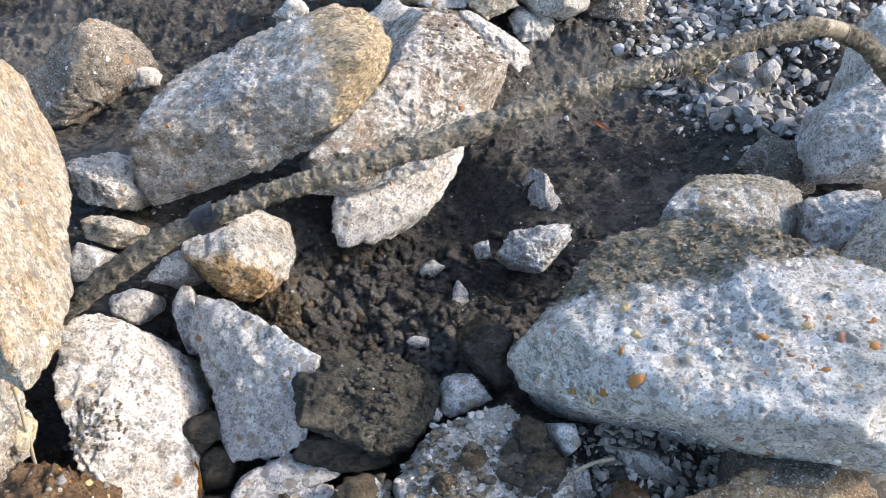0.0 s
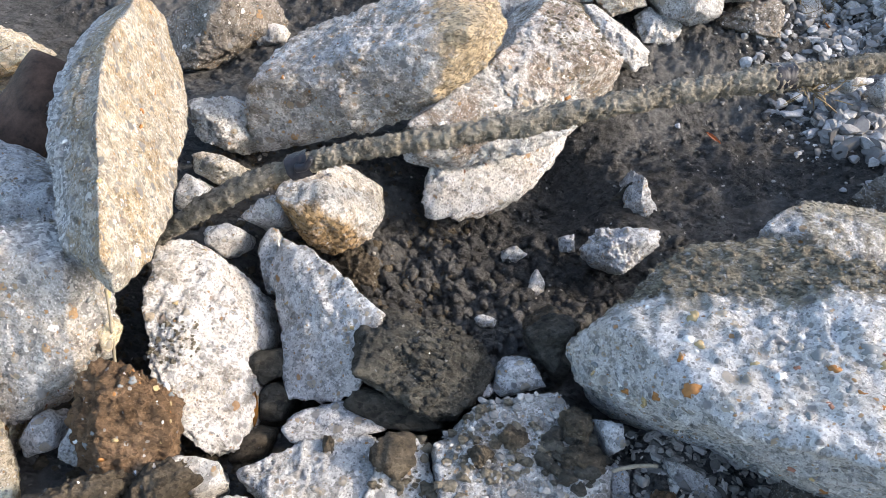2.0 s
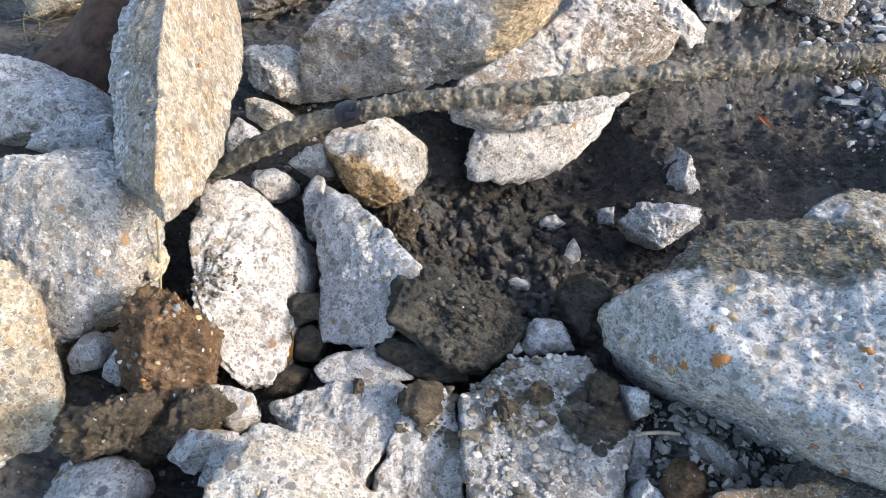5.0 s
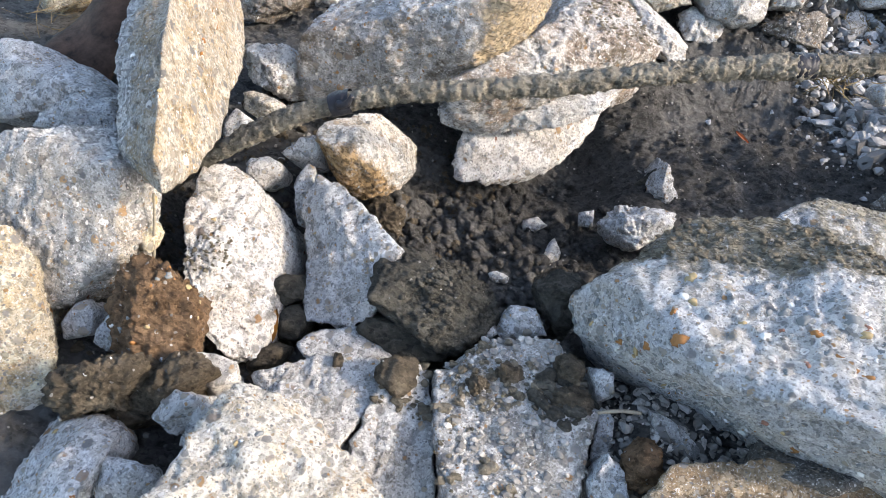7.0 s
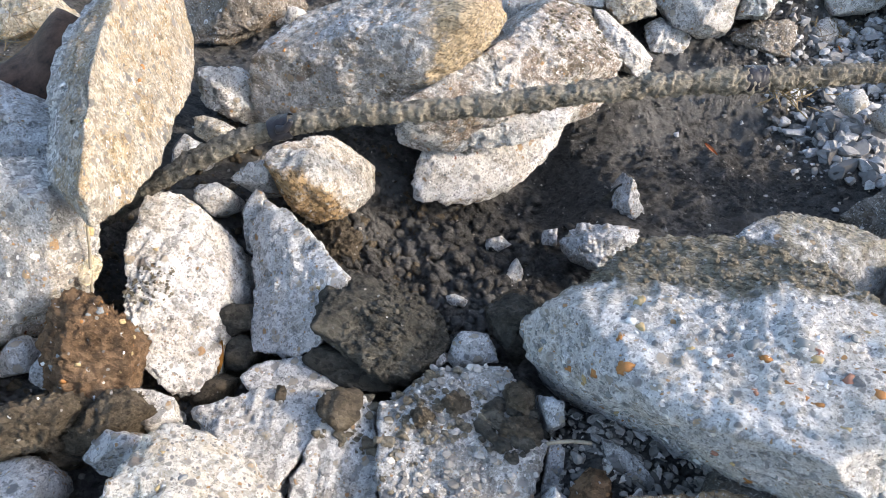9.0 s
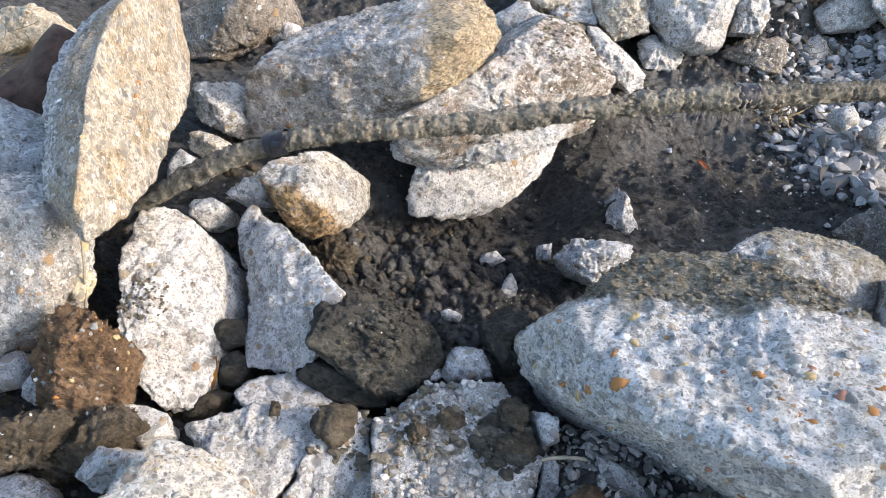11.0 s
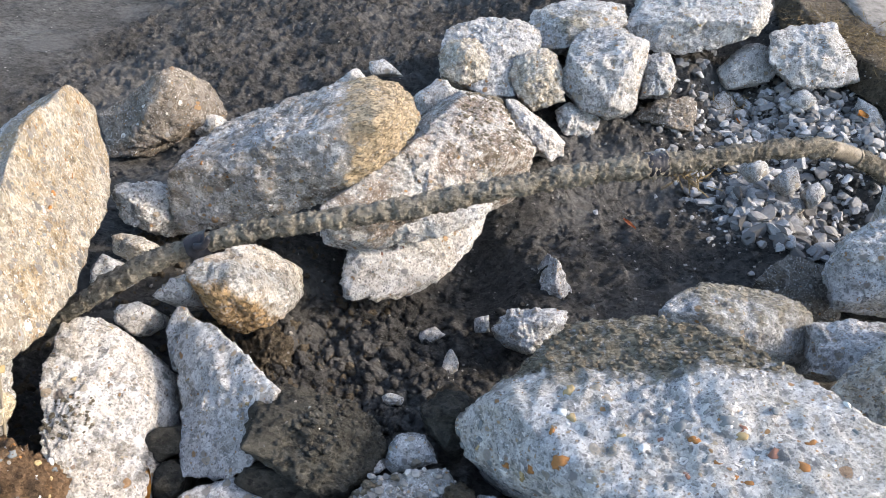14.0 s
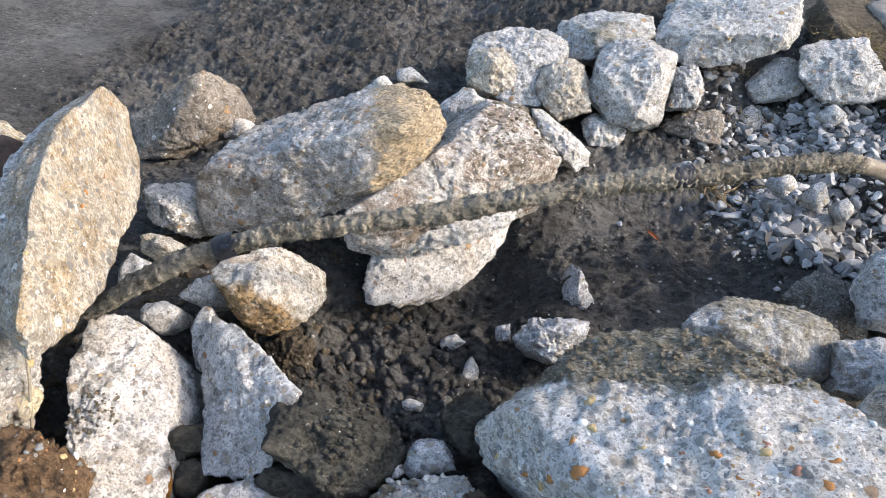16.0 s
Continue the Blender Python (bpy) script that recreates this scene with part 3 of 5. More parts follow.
chunk('concrete_block', 'long grey concrete block with a pale ochre broken end', 'concrete', M_B, (-0.441, 0.200, 0.291, 90.4, -0.1, 9.1), [(-0.207, -0.044), (-0.186, 0.025), (-0.094, 0.051), (0.049, 0.105), (0.162, 0.174, 0.010), (0.198, 0.094, 0.026), (0.257, 0.066, -0.010), (0.155, -0.028), (-0.014, -0.100), (-0.113, -0.136), (-0.191, -0.156)], (0.040, -0.030, -0.240), 0.80, extra=[(0.267, 0.205, 0.006), (0.332, 0.090, -0.099), (0.358, 0.120, -0.187), (0.316, 0.170, -0.224), (0.252, 0.191, -0.235), (0.110, 0.144, -0.247), (-0.028, 0.086, -0.238), (-0.117, 0.055, -0.202), (-0.187, 0.022, -0.091)], level=8, chip=0.95)
chunk('concrete_block', 'weathered concrete block with a rusty stained broken top', 'concrete', M_B2, (-0.039, 0.490, 0.305, 0.4, -0.7, 0.0), [(-0.241, -0.345), (-0.188, -0.177), (-0.103, 0.160), (-0.037, 0.357), (0.082, 0.339), (0.151, 0.182), (0.213, 0.097), (0.193, 0.016), (0.090, -0.102), (-0.025, -0.215), (-0.134, -0.311)], (-0.002, 0.049, -0.160), 0.92, extra=[(-0.085, -0.159, 0.079), (-0.010, -0.130, 0.068), (-0.056, 0.010, 0.071), (0.007, 0.171, 0.084), (0.122, 0.130, 0.070), (0.174, -0.020, 0.035)], level=8, chip=0.95)
chunk('concrete_slab', 'tall leaning concrete slab with an ochre weathered face', 'concrete', M_L, (-0.714, -0.100, 0.383, -20.5, 70.1, 0.0), [(-0.133, 0.319), (-0.053, 0.399), (0.043, 0.351), (0.096, 0.250), (0.117, 0.019), (0.115, -0.167), (0.112, -0.281, -0.004), (0.088, -0.361, -0.040), (0.031, -0.373, -0.026), (-0.097, -0.184), (-0.137, -0.045), (-0.145, 0.094)], (0.013, 0.050, -0.122), 0.88, level=8, chip=0.97)
chunk('concrete_block', 'square concrete block with grey face and warm broken side', 'concrete', M_LB, (-0.819, -0.524, 0.179, 58.0, 0.0, 0.0), [(-0.207, 0.092), (-0.041, 0.140), (0.119, 0.162, 0.002), (0.132, 0.072, -0.007), (0.140, 0.013, -0.009), (0.055, -0.089), (-0.061, -0.175), (-0.164, -0.221)], (0.020, -0.030, -0.140), 0.90, extra=[(0.103, 0.164, -0.079), (0.145, 0.126, -0.079), (0.153, 0.077, -0.074), (0.144, 0.030, -0.057), (-0.131, 0.168, -0.021), (-0.038, 0.196, -0.057), (0.045, 0.211, -0.091), (-0.237, 0.135, -0.026)], level=8, chip=0.97)
chunk('concrete_slab', 'white weathered concrete slab lying against dark mud', 'concrete', M_C, (-0.533, -0.347, 0.103, 12.0, 23.4, 0.0), [(-0.138, 0.038), (-0.158, 0.117), (-0.139, 0.151), (-0.093, 0.167, -0.008), (-0.010, 0.163, -0.026), (0.057, 0.139, -0.035), (0.099, 0.085, -0.039), (0.104, 0.012, -0.032), (0.127, -0.065), (0.139, -0.144), (0.090, -0.182), (0.026, -0.171), (-0.020, -0.157), (-0.071, -0.073)], (0.066, 0.037, -0.112), 0.85, extra=[(-0.065, 0.131, 0.023), (0.021, 0.072, 0.018), (0.074, -0.024, 0.018), (-0.039, 0.003, 0.035)], level=8, chip=0.97)
chunk('concrete_slab', 'pointed triangular slab of pitted grey concrete', 'concrete', M_D, (-0.331, -0.279, 0.134, 34.4, -25.2, 0.0), [(-0.117, 0.116), (-0.093, 0.168), (-0.040, 0.149), (0.047, 0.075), (0.134, 0.001, 0.011), (0.078, -0.028, 0.010), (0.071, -0.076), (0.065, -0.123), (0.007, -0.145), (-0.079, -0.129), (-0.091, -0.016)], (-0.043, 0.007, -0.114), 0.85, extra=[(-0.009, 0.027, 0.022)], level=7, chip=0.97)
chunk('mud_clod', 'large smooth-sided clod of dark clay', 'clod', M_CLAY, (-0.148, -0.324, 0.142, 12.4, 5.0, 0.0), [(-0.114, 0.011), (-0.106, 0.052), (-0.068, 0.073), (0.007, 0.075), (0.096, 0.070), (0.138, 0.014), (0.104, -0.062), (0.056, -0.093), (-0.026, -0.079), (-0.086, -0.060)], (0.010, 0.033, -0.130), 0.90, extra=[(-0.100, -0.004, 0.046), (-0.082, -0.068, 0.031), (-0.057, 0.028, 0.033), (-0.022, -0.075, 0.023), (0.037, 0.017, 0.044)], level=7, rough=1.1, chip=0.97)
chunk('mud_clod', 'dark crumbly clay beneath the large clod', 'clod', M_CLAY, (-0.179, -0.408, 0.085, 48.7, 0.0, 0.0), [(-0.084, 0.023), (-0.024, 0.031), (0.081, 0.010), (0.106, -0.019), (-0.006, -0.033), (-0.074, -0.012)], (0.000, 0.006, -0.128), 0.90, level=4)
chunk('concrete_block', 'white broken concrete lump in brown soil', 'concrete', M_W, (-0.101, 0.294, 0.068, 45.9, 47.1, 0.0), [(-0.112, -0.155), (-0.134, -0.107), (-0.094, -0.029), (-0.009, 0.100), (0.067, 0.256), (0.088, 0.211), (0.098, 0.123), (0.097, 0.023), (0.057, -0.086), (-0.001, -0.157), (-0.056, -0.178)], (-0.008, 0.164, -0.119), 0.85, front=(0.72, 0.030), level=7)
chunk('concrete_slab', 'white broken ledge of concrete under the pipe', 'concrete', M_W, (-0.096, 0.295, 0.187, 66.9, 28.6, 0.0), [(-0.189, -0.160), (-0.129, -0.078), (0.011, 0.056), (0.144, 0.177), (0.136, 0.121), (0.078, 0.041), (0.019, -0.040), (-0.071, -0.118)], (-0.006, 0.128, -0.163), 0.90, front=(0.85, 0.020), level=7)
chunk('concrete_lump', 'white topped lump with brown clay underside', 'concrete', M_WS, (-0.393, -0.007, 0.168, 18.3, 44.7, 0.0), [(-0.109, -0.058, -0.018), (-0.111, -0.013, -0.013), (-0.045, 0.094, -0.001), (0.049, 0.127, -0.017), (0.105, 0.056, -0.009), (0.101, -0.002, -0.024), (0.072, -0.052, -0.053), (0.002, -0.063, -0.048)], (0.070, 0.100, -0.078), 0.75, extra=[(-0.056, -0.090, 0.041), (0.003, -0.044, 0.058), (0.048, 0.056, 0.027), (-0.064, -0.004, 0.048)], level=7, chip=0.97)
chunk('concrete_slab', 'pale grey slab fragment with a cracked edge', 'concrete', M_S, (-0.266, -0.563, 0.075, 3.3, -2.6, 0.0), [(-0.131, -0.006), (-0.083, 0.030), (-0.032, 0.066), (0.088, 0.110), (0.088, 0.035), (0.083, -0.055), (0.074, -0.096), (0.001, -0.056), (-0.087, -0.028)], (-0.006, 0.023, -0.121), 0.95, level=7)
chunk('concrete_slab', 'pale grey slab fragment split by a crack', 'concrete', M_S, (-0.124, -0.574, 0.078, 19.9, 8.0, 0.0), [(-0.037, 0.094), (-0.023, 0.117), (0.026, 0.109), (0.069, 0.015), (0.122, -0.103), (-0.016, -0.168), (-0.052, -0.077), (-0.044, -0.028), (-0.045, 0.041)], (0.017, -0.012, -0.122), 0.95, level=7)
chunk('concrete_slab', 'grey slab with mud crumbs on its flat top', 'concrete', M_S3, (0.083, -0.502, 0.128, 8.0, -4.5, 0.0), [(-0.156, 0.018), (-0.147, 0.082), (-0.087, 0.126), (0.032, 0.162), (0.093, 0.119), (0.123, 0.057), (0.119, -0.019), (0.104, -0.075), (0.109, -0.150), (-0.076, -0.208), (-0.115, -0.114)], (-0.011, 0.010, -0.142), 0.95, level=7)
chunk('concrete_shard', 'narrow upright shard of grey concrete', 'concrete', M_D, (0.204, -0.413, 0.165, 48.7, 0.0, 0.0), [(-0.035, 0.024), (0.013, 0.021), (0.022, -0.014), (0.001, -0.032)], (0.000, -0.042, -0.104), 0.85, level=4)
chunk('concrete_shard', 'narrow shard of grey concrete in the joint', 'concrete', M_D, (0.227, -0.484, 0.114, 48.7, 0.0, 0.0), [(-0.017, 0.049), (0.012, 0.038), (0.023, -0.015), (-0.007, -0.067), (-0.011, -0.006)], (0.000, -0.049, -0.096), 0.85, level=4)
chunk('concrete_chunk', 'small angular chunk of grey concrete', 'concrete', M_D, (0.241, -0.594, 0.146, 48.7, 0.0, 0.0), [(-0.034, 0.004), (-0.012, 0.045), (0.024, 0.026), (0.041, -0.027), (-0.018, -0.048)], (0.000, -0.035, -0.111), 0.85)
chunk('concrete_slab', 'warm cream slab with exposed aggregate', 'concrete', M_CREAM, (-0.270, -0.742, 0.191, 0.5, 12.2, 0.0), [(-0.094, 0.024, 0.004), (-0.086, 0.054), (-0.067, 0.074, -0.006), (-0.007, 0.066, 0.002), (0.050, 0.070, -0.001), (0.101, 0.045, -0.005), (0.136, 0.018, -0.008), (0.222, -0.031, 0.006), (-0.114, -0.183), (-0.104, -0.085, -0.013), (-0.097, -0.009, -0.001)], (0.034, 0.019, -0.157), 0.95, extra=[(0.006, -0.025, 0.036)], level=8, chip=0.97)
chunk('mud_clod', 'rusty brown clod full of small stones', 'clod', M_BROWN, (-0.584, -0.565, 0.163, 48.7, 0.0, 0.0), [(-0.057, 0.041), (-0.025, 0.074), (0.021, 0.067), (0.070, 0.032), (0.085, -0.055), (0.009, -0.093), (-0.043, -0.066), (-0.060, 0.001)], (0.000, -0.035, -0.111), 0.85, front=(0.80, 0.020), level=7, rough=1.40)
chunk('concrete_block', 'yellowish sunlit concrete block with a rough face', 'concrete', M_OCHRE, (-0.791, -0.659, 0.105, 26.8, 38.1, 0.0), [(-0.187, 0.067), (-0.123, 0.120, -0.003), (-0.060, 0.111), (0.002, 0.066, -0.023), (0.044, 0.009, -0.025), (0.103, -0.041, 0.009), (0.136, -0.126, -0.026), (0.059, -0.204)], (0.035, 0.033, -0.157), 0.85, extra=[(-0.004, 0.023, 0.004)], level=7, chip=0.97)
chunk('mud_clod', 'long brown clod of earth', 'clod', M_EARTH, (-0.594, -0.702, 0.113, 44.6, 9.6, 0.0), [(-0.068, -0.052), (-0.046, 0.002), (0.043, 0.074), (0.066, 0.064), (0.038, -0.015), (-0.033, -0.074)], (0.017, -0.034, -0.105), 0.85, front=(0.70, 0.025), level=6, rough=1.60)
chunk('mud_clod', 'crumbly brown earth clod', 'clod', M_EARTH, (-0.505, -0.660, 0.081, 48.7, 0.0, 0.0), [(-0.072, -0.056), (-0.014, 0.040), (0.028, 0.077), (0.073, 0.053), (0.037, 0.009), (-0.008, -0.047), (-0.044, -0.076)], (0.000, -0.042, -0.104), 0.85, front=(0.70, 0.025), level=6, rough=1.60)
chunk('concrete_chunk', 'white flat concrete fragment between clods', 'concrete', M_W, (-0.466, -0.602, 0.092, 5.7, 0.0, 0.0), [(-0.073, -0.003), (-0.027, 0.030), (0.047, 0.029), (0.064, -0.003), (0.029, -0.030), (-0.040, -0.023)], (0.000, 0.020, -0.102), 0.85)
chunk('concrete_chunk', 'blue-grey broken concrete chunk', 'concrete', M_D, (-0.617, -0.825, 0.036, 49.8, 9.3, 0.0), [(-0.110, -0.143, -0.115), (-0.110, -0.090, -0.109), (-0.077, -0.015, -0.098), (-0.038, 0.036, -0.081), (0.052, 0.094, -0.019), (0.088, 0.079, 0.021), (0.091, 0.039, 0.053), (0.088, 0.011, 0.108), (-0.012, -0.079, 0.057)], (0.019, -0.058, -0.115), 0.85, extra=[(0.025, 0.037, 0.038)], level=7, chip=0.97)
chunk('concrete_chunk', 'angular pale concrete chunk', 'concrete', M_D, (-0.455, -0.697, 0.096, 48.7, 0.0, 0.0), [(-0.048, -0.024), (-0.025, 0.033), (0.036, 0.039), (0.038, -0.001), (-0.001, -0.047)], (0.000, -0.035, -0.111), 0.85, front=(0.70, 0.020))
chunk('concrete_chunk', 'angular pale concrete chunk', 'concrete', M_D, (-0.417, -0.702, 0.088, 48.7, 0.0, 0.0), [(-0.023, -0.043), (-0.008, 0.034), (0.021, 0.044), (0.018, 0.006), (-0.008, -0.042)], (0.000, -0.042, -0.104), 0.85, level=4)
chunk('concrete_chunk', 'dark grey concrete chunk', 'concrete', M_D, (-0.485, -0.826, 0.055, 48.7, 0.0, 0.0), [(-0.046, -0.017), (-0.039, 0.032), (0.025, 0.050), (0.053, 0.028), (0.040, -0.033), (-0.032, -0.059)], (0.000, -0.042, -0.104), 0.85, front=(0.80, 0.020))
chunk('concrete_block', 'blue-white broken block with mud on its top', 'concrete', M_D, (-1.092, -0.189, 0.232, 39.5, -19.6, 0.0), [(-0.245, 0.097, 0.009), (-0.113, 0.106, 0.004), (-0.037, 0.099, -0.004), (0.097, 0.040, -0.013), (0.183, -0.001, -0.031), (0.195, -0.025, -0.013), (0.035, -0.058, 0.009), (-0.039, -0.071, 0.025), (-0.179, -0.075, 0.021)], (0.000, 0.020, -0.140), 0.85, extra=[(0.114, -0.010, 0.021), (0.023, 0.022, 0.044)], level=7, chip=0.97)
chunk('concrete_chunk', 'bluish chunk wedged under the leaning slab', 'concrete', M_D, (-0.944, -0.256, 0.236, 48.7, 0.0, 0.0), [(-0.077, -0.033, 0.003), (-0.063, 0.007, -0.002), (-0.008, 0.055, 0.001), (0.081, 0.073, 0.003), (0.115, 0.007, 0.025), (0.030, -0.022, 0.026)], (0.020, -0.020, -0.130), 0.85, extra=[(0.026, 0.022, 0.038), (0.090, 0.047, 0.033)], level=6, chip=0.97)
chunk('concrete_chunk', 'white chunk between two large blocks', 'concrete', M_W, (-0.729, 0.174, 0.200, 45.5, -4.0, 0.0), [(-0.075, 0.017, -0.006), (-0.068, 0.041, -0.010), (0.027, 0.059, -0.006), (0.061, 0.031, -0.006), (0.075, -0.033, 0.002), (0.041, -0.065, -0.002), (-0.031, -0.048, 0.001)], (0.024, 0.012, -0.129), 0.85, extra=[(0.028, -0.011, 0.037), (-0.026, 0.009, 0.028)], level=6, chip=0.97)
chunk('concrete_chunk', 'pale chunk half hidden in shade', 'concrete', M_CREAM2, (-0.675, 0.028, 0.178, 48.7, 0.0, 0.0), [(-0.055, 0.026, -0.012), (-0.036, 0.040, -0.020), (0.043, 0.026, -0.012), (0.055, 0.003, -0.016), (0.012, -0.022, -0.017), (-0.035, -0.008, -0.018)], (0.000, -0.007, -0.113), 0.85, extra=[(0.016, 0.013, 0.018)], level=5, chip=0.97)
chunk('concrete_chunk', 'dark chunk wedged below the pipe', 'concrete', M_D, (-0.703, -0.044, 0.167, 48.7, 0.0, 0.0), [(-0.028, 0.008), (-0.009, 0.040), (0.039, 0.020), (0.018, -0.026), (-0.020, -0.042)], (0.000, -0.007, -0.113), 0.85, level=4)
chunk('concrete_chunk', 'grey pebble-faced chunk under the pipe', 'concrete', M_D, (-0.526, -0.063, 0.178, 48.7, 0.0, 0.0), [(-0.052, -0.018), (-0.015, 0.018), (0.028, 0.042), (0.046, -0.010), (-0.007, -0.032)], (0.000, -0.020, -0.098), 0.85, level=4)
chunk('concrete_chunk', 'pale crumbling chunk in the gap', 'concrete', M_W, (-0.590, -0.131, 0.152, 48.7, 0.0, 0.0), [(-0.049, 0.012), (-0.000, 0.031), (0.036, 0.022), (0.038, -0.008), (0.006, -0.036), (-0.032, -0.021)], (0.000, -0.020, -0.098), 0.85, level=4)
chunk('concrete_shard', 'narrow grey shard beside the triangular slab', 'concrete', M_D, (-0.488, -0.148, 0.136, 48.4, -2.9, 0.0), [(-0.031, 0.030), (-0.024, 0.052), (0.012, 0.055), (0.018, 0.004), (0.024, -0.080), (0.001, -0.061)], (-0.004, -0.020, -0.098), 0.85, level=4)
chunk('concrete_slab', 'low flat slab edge at the foot of the clay', 'concrete', M_D, (-0.275, -0.440, 0.060, 5.7, 0.0, 0.0), [(-0.077, -0.026), (-0.069, 0.005), (0.005, 0.036), (0.098, 0.034), (0.097, 0.006), (-0.054, -0.055)], (0.000, 0.042, -0.085), 0.85)
chunk('mud_clod', 'dark clay lump stuck in the joint', 'clod', M_CLAY, (-0.433, -0.353, 0.054, 48.7, 0.0, 0.0), [(-0.051, -0.001), (-0.013, 0.029), (0.040, 0.040), (0.044, -0.007), (0.009, -0.036), (-0.028, -0.024)], (0.000, -0.005, -0.085), 0.85, front=(0.70, 0.020), level=4)
chunk('mud_clod', 'dark clay lumps in the joint', 'clod', M_CLAY, (-0.396, -0.398, 0.014, 48.7, 0.0, 0.0), [(-0.036, 0.004), (-0.007, 0.037), (0.033, 0.026), (0.024, -0.024), (-0.014, -0.043)], (0.000, -0.005, -0.085), 0.85, front=(0.70, 0.020), level=4)
chunk('mud_clod', 'brown crumb of earth at the slab corner', 'clod', M_EARTH, (-0.409, -0.494, 0.007, 48.7, 0.0, 0.0), [(-0.039, -0.016), (-0.005, 0.029), (0.035, 0.031), (0.029, -0.005), (-0.020, -0.039)], (0.000, -0.005, -0.085), 0.85, front=(0.70, 0.020), level=4)
chunk('mud_clod', 'dark earth crust on the pale slab', 'clod', M_EARTH, (-0.142, -0.503, 0.119, 5.5, 0.3, 0.0), [(-0.036, -0.014), (-0.015, 0.029), (0.021, 0.033), (0.031, -0.012), (-0.001, -0.036)], (0.000, -0.002, -0.020), 0.85, front=(0.50, 0.015), level=4, rough=1.50)
chunk('mud_clod', 'dark crumb of mud on the slab top', 'clod', M_EARTH, (0.046, -0.445, 0.137, 9.9, -2.5, 0.0), [(-0.023, -0.002), (-0.003, 0.022), (0.023, 0.002), (0.003, -0.022)], (-0.001, -0.003, -0.015), 0.95, front=(0.50, 0.020), level=6, rough=1.3, group='mud crumbs on the slabs')
chunk('mud_clod', 'dark crumb of mud on the slab top', 'clod', M_EARTH, (0.142, -0.402, 0.150, 10.6, -2.8, 0.0), [(-0.029, 0.008), (-0.002, 0.029), (0.029, 0.015), (0.019, -0.028), (-0.017, -0.023)], (-0.001, -0.003, -0.015), 0.95, front=(0.50, 0.020), level=6, rough=1.3, group='mud crumbs on the slabs')
chunk('mud_clod', 'dark crumb of mud on the slab top', 'clod', M_EARTH, (0.161, -0.458, 0.140, 9.9, -2.5, 0.0), [(-0.043, -0.002), (-0.008, 0.026), (0.032, 0.023), (0.035, -0.015), (-0.016, -0.032)], (-0.001, -0.003, -0.015), 0.95, front=(0.50, 0.020), level=6, rough=1.3, group='mud crumbs on the slabs')
chunk('mud_clod', 'dark crumb of mud on the slab top', 'clod', M_EARTH, (-0.003, -0.485, 0.128, 9.9, -2.5, 0.0), [(-0.024, -0.002), (-0.000, 0.023), (0.021, 0.001), (0.002, -0.022)], (-0.001, -0.003, -0.015), 0.95, front=(0.50, 0.020), level=6, rough=1.3, group='mud crumbs on the slabs')
chunk('mud_clod', 'dark crumb of mud on the slab top', 'clod', M_EARTH, (-0.257, -0.495, 0.076, 4.0, -4.0, 0.0), [(-0.013, 0.007), (0.001, 0.015), (0.013, -0.007), (-0.001, -0.015)], (-0.001, -0.001, -0.015), 0.95, front=(0.50, 0.020), level=6, rough=1.3, group='mud crumbs on the slabs')
chunk('concrete_chunk', 'flat grey blade of concrete in gravel', 'concrete', M_S, (0.343, -0.456, 0.126, 48.7, 0.0, 0.0), [(-0.050, 0.035), (-0.016, 0.032), (0.024, 0.020), (0.051, -0.011), (0.011, -0.056), (-0.020, -0.020)], (0.000, -0.012, -0.077), 0.85)
chunk('mud_clod', 'round brown fibrous clod', 'clod', M_BROWN, (0.293, -0.545, 0.153, 48.3, 1.1, 0.0), [(-0.037, -0.004), (-0.012, 0.034), (0.024, 0.032), (0.033, -0.013), (-0.008, -0.049)], (0.001, -0.005, -0.085), 0.85, front=(0.60, 0.030), rough=1.40)
chunk('concrete_slab', 'brown stained slab with a broken rounded edge', 'concrete', M_TAN, (0.443, -0.568, 0.209, 6.3, -2.5, 0.0), [(-0.156, -0.068), (-0.114, 0.016), (-0.038, 0.045), (0.048, 0.065), (0.198, 0.073), (0.218, -0.003), (-0.157, -0.128)], (-0.005, 0.007, -0.121), 0.85, level=6)
chunk('concrete_slab', 'grey slab toned dark for the shade of the large block', 'concrete', M_SHADE, (0.526, -0.501, 0.232, -20.2, -23.2, -0.0), [(-0.088, -0.024), (-0.068, 0.087), (0.050, 0.028), (0.089, -0.019), (0.056, -0.051), (-0.039, -0.022)], (-0.039, 0.051, -0.079), 0.85, level=4)
chunk('concrete_chunk', 'upright wedge of blue-grey concrete on mud', 'concrete', M_D, (0.293, 0.394, 0.018, 72.5, -0.0, 0.0), [(-0.031, -0.056, -0.003), (-0.036, 0.005, 0.006), (-0.011, 0.078, 0.018), (0.019, 0.038, 0.006), (0.044, -0.003, 0.014), (0.033, -0.048, 0.020)], (-0.030, -0.001, -0.063), 0.85, extra=[(-0.004, 0.015, 0.041)], level=5, chip=0.97)
chunk('mud_clod', 'mud wedge leaning on the concrete wedge', 'clod', M_CLAY, (0.256, 0.398, 0.012, 73.0, -0.3, -1.1), [(-0.044, -0.017), (0.001, 0.050), (0.034, 0.073), (0.027, -0.053), (-0.019, -0.053)], (-0.001, -0.014, -0.057), 0.85, level=4)
chunk('concrete_chunk', 'small pale concrete chip', 'concrete', M_W, (0.375, 0.370, -0.010, 48.7, 0.0, 0.0), [(-0.052, 0.004, 0.003), (-0.024, 0.026, -0.003), (0.044, 0.018, 0.003), (0.031, -0.002, 0.012), (-0.030, -0.019, 0.010)], (0.000, 0.004, -0.050), 0.85, front=(0.70, 0.010), level=4)
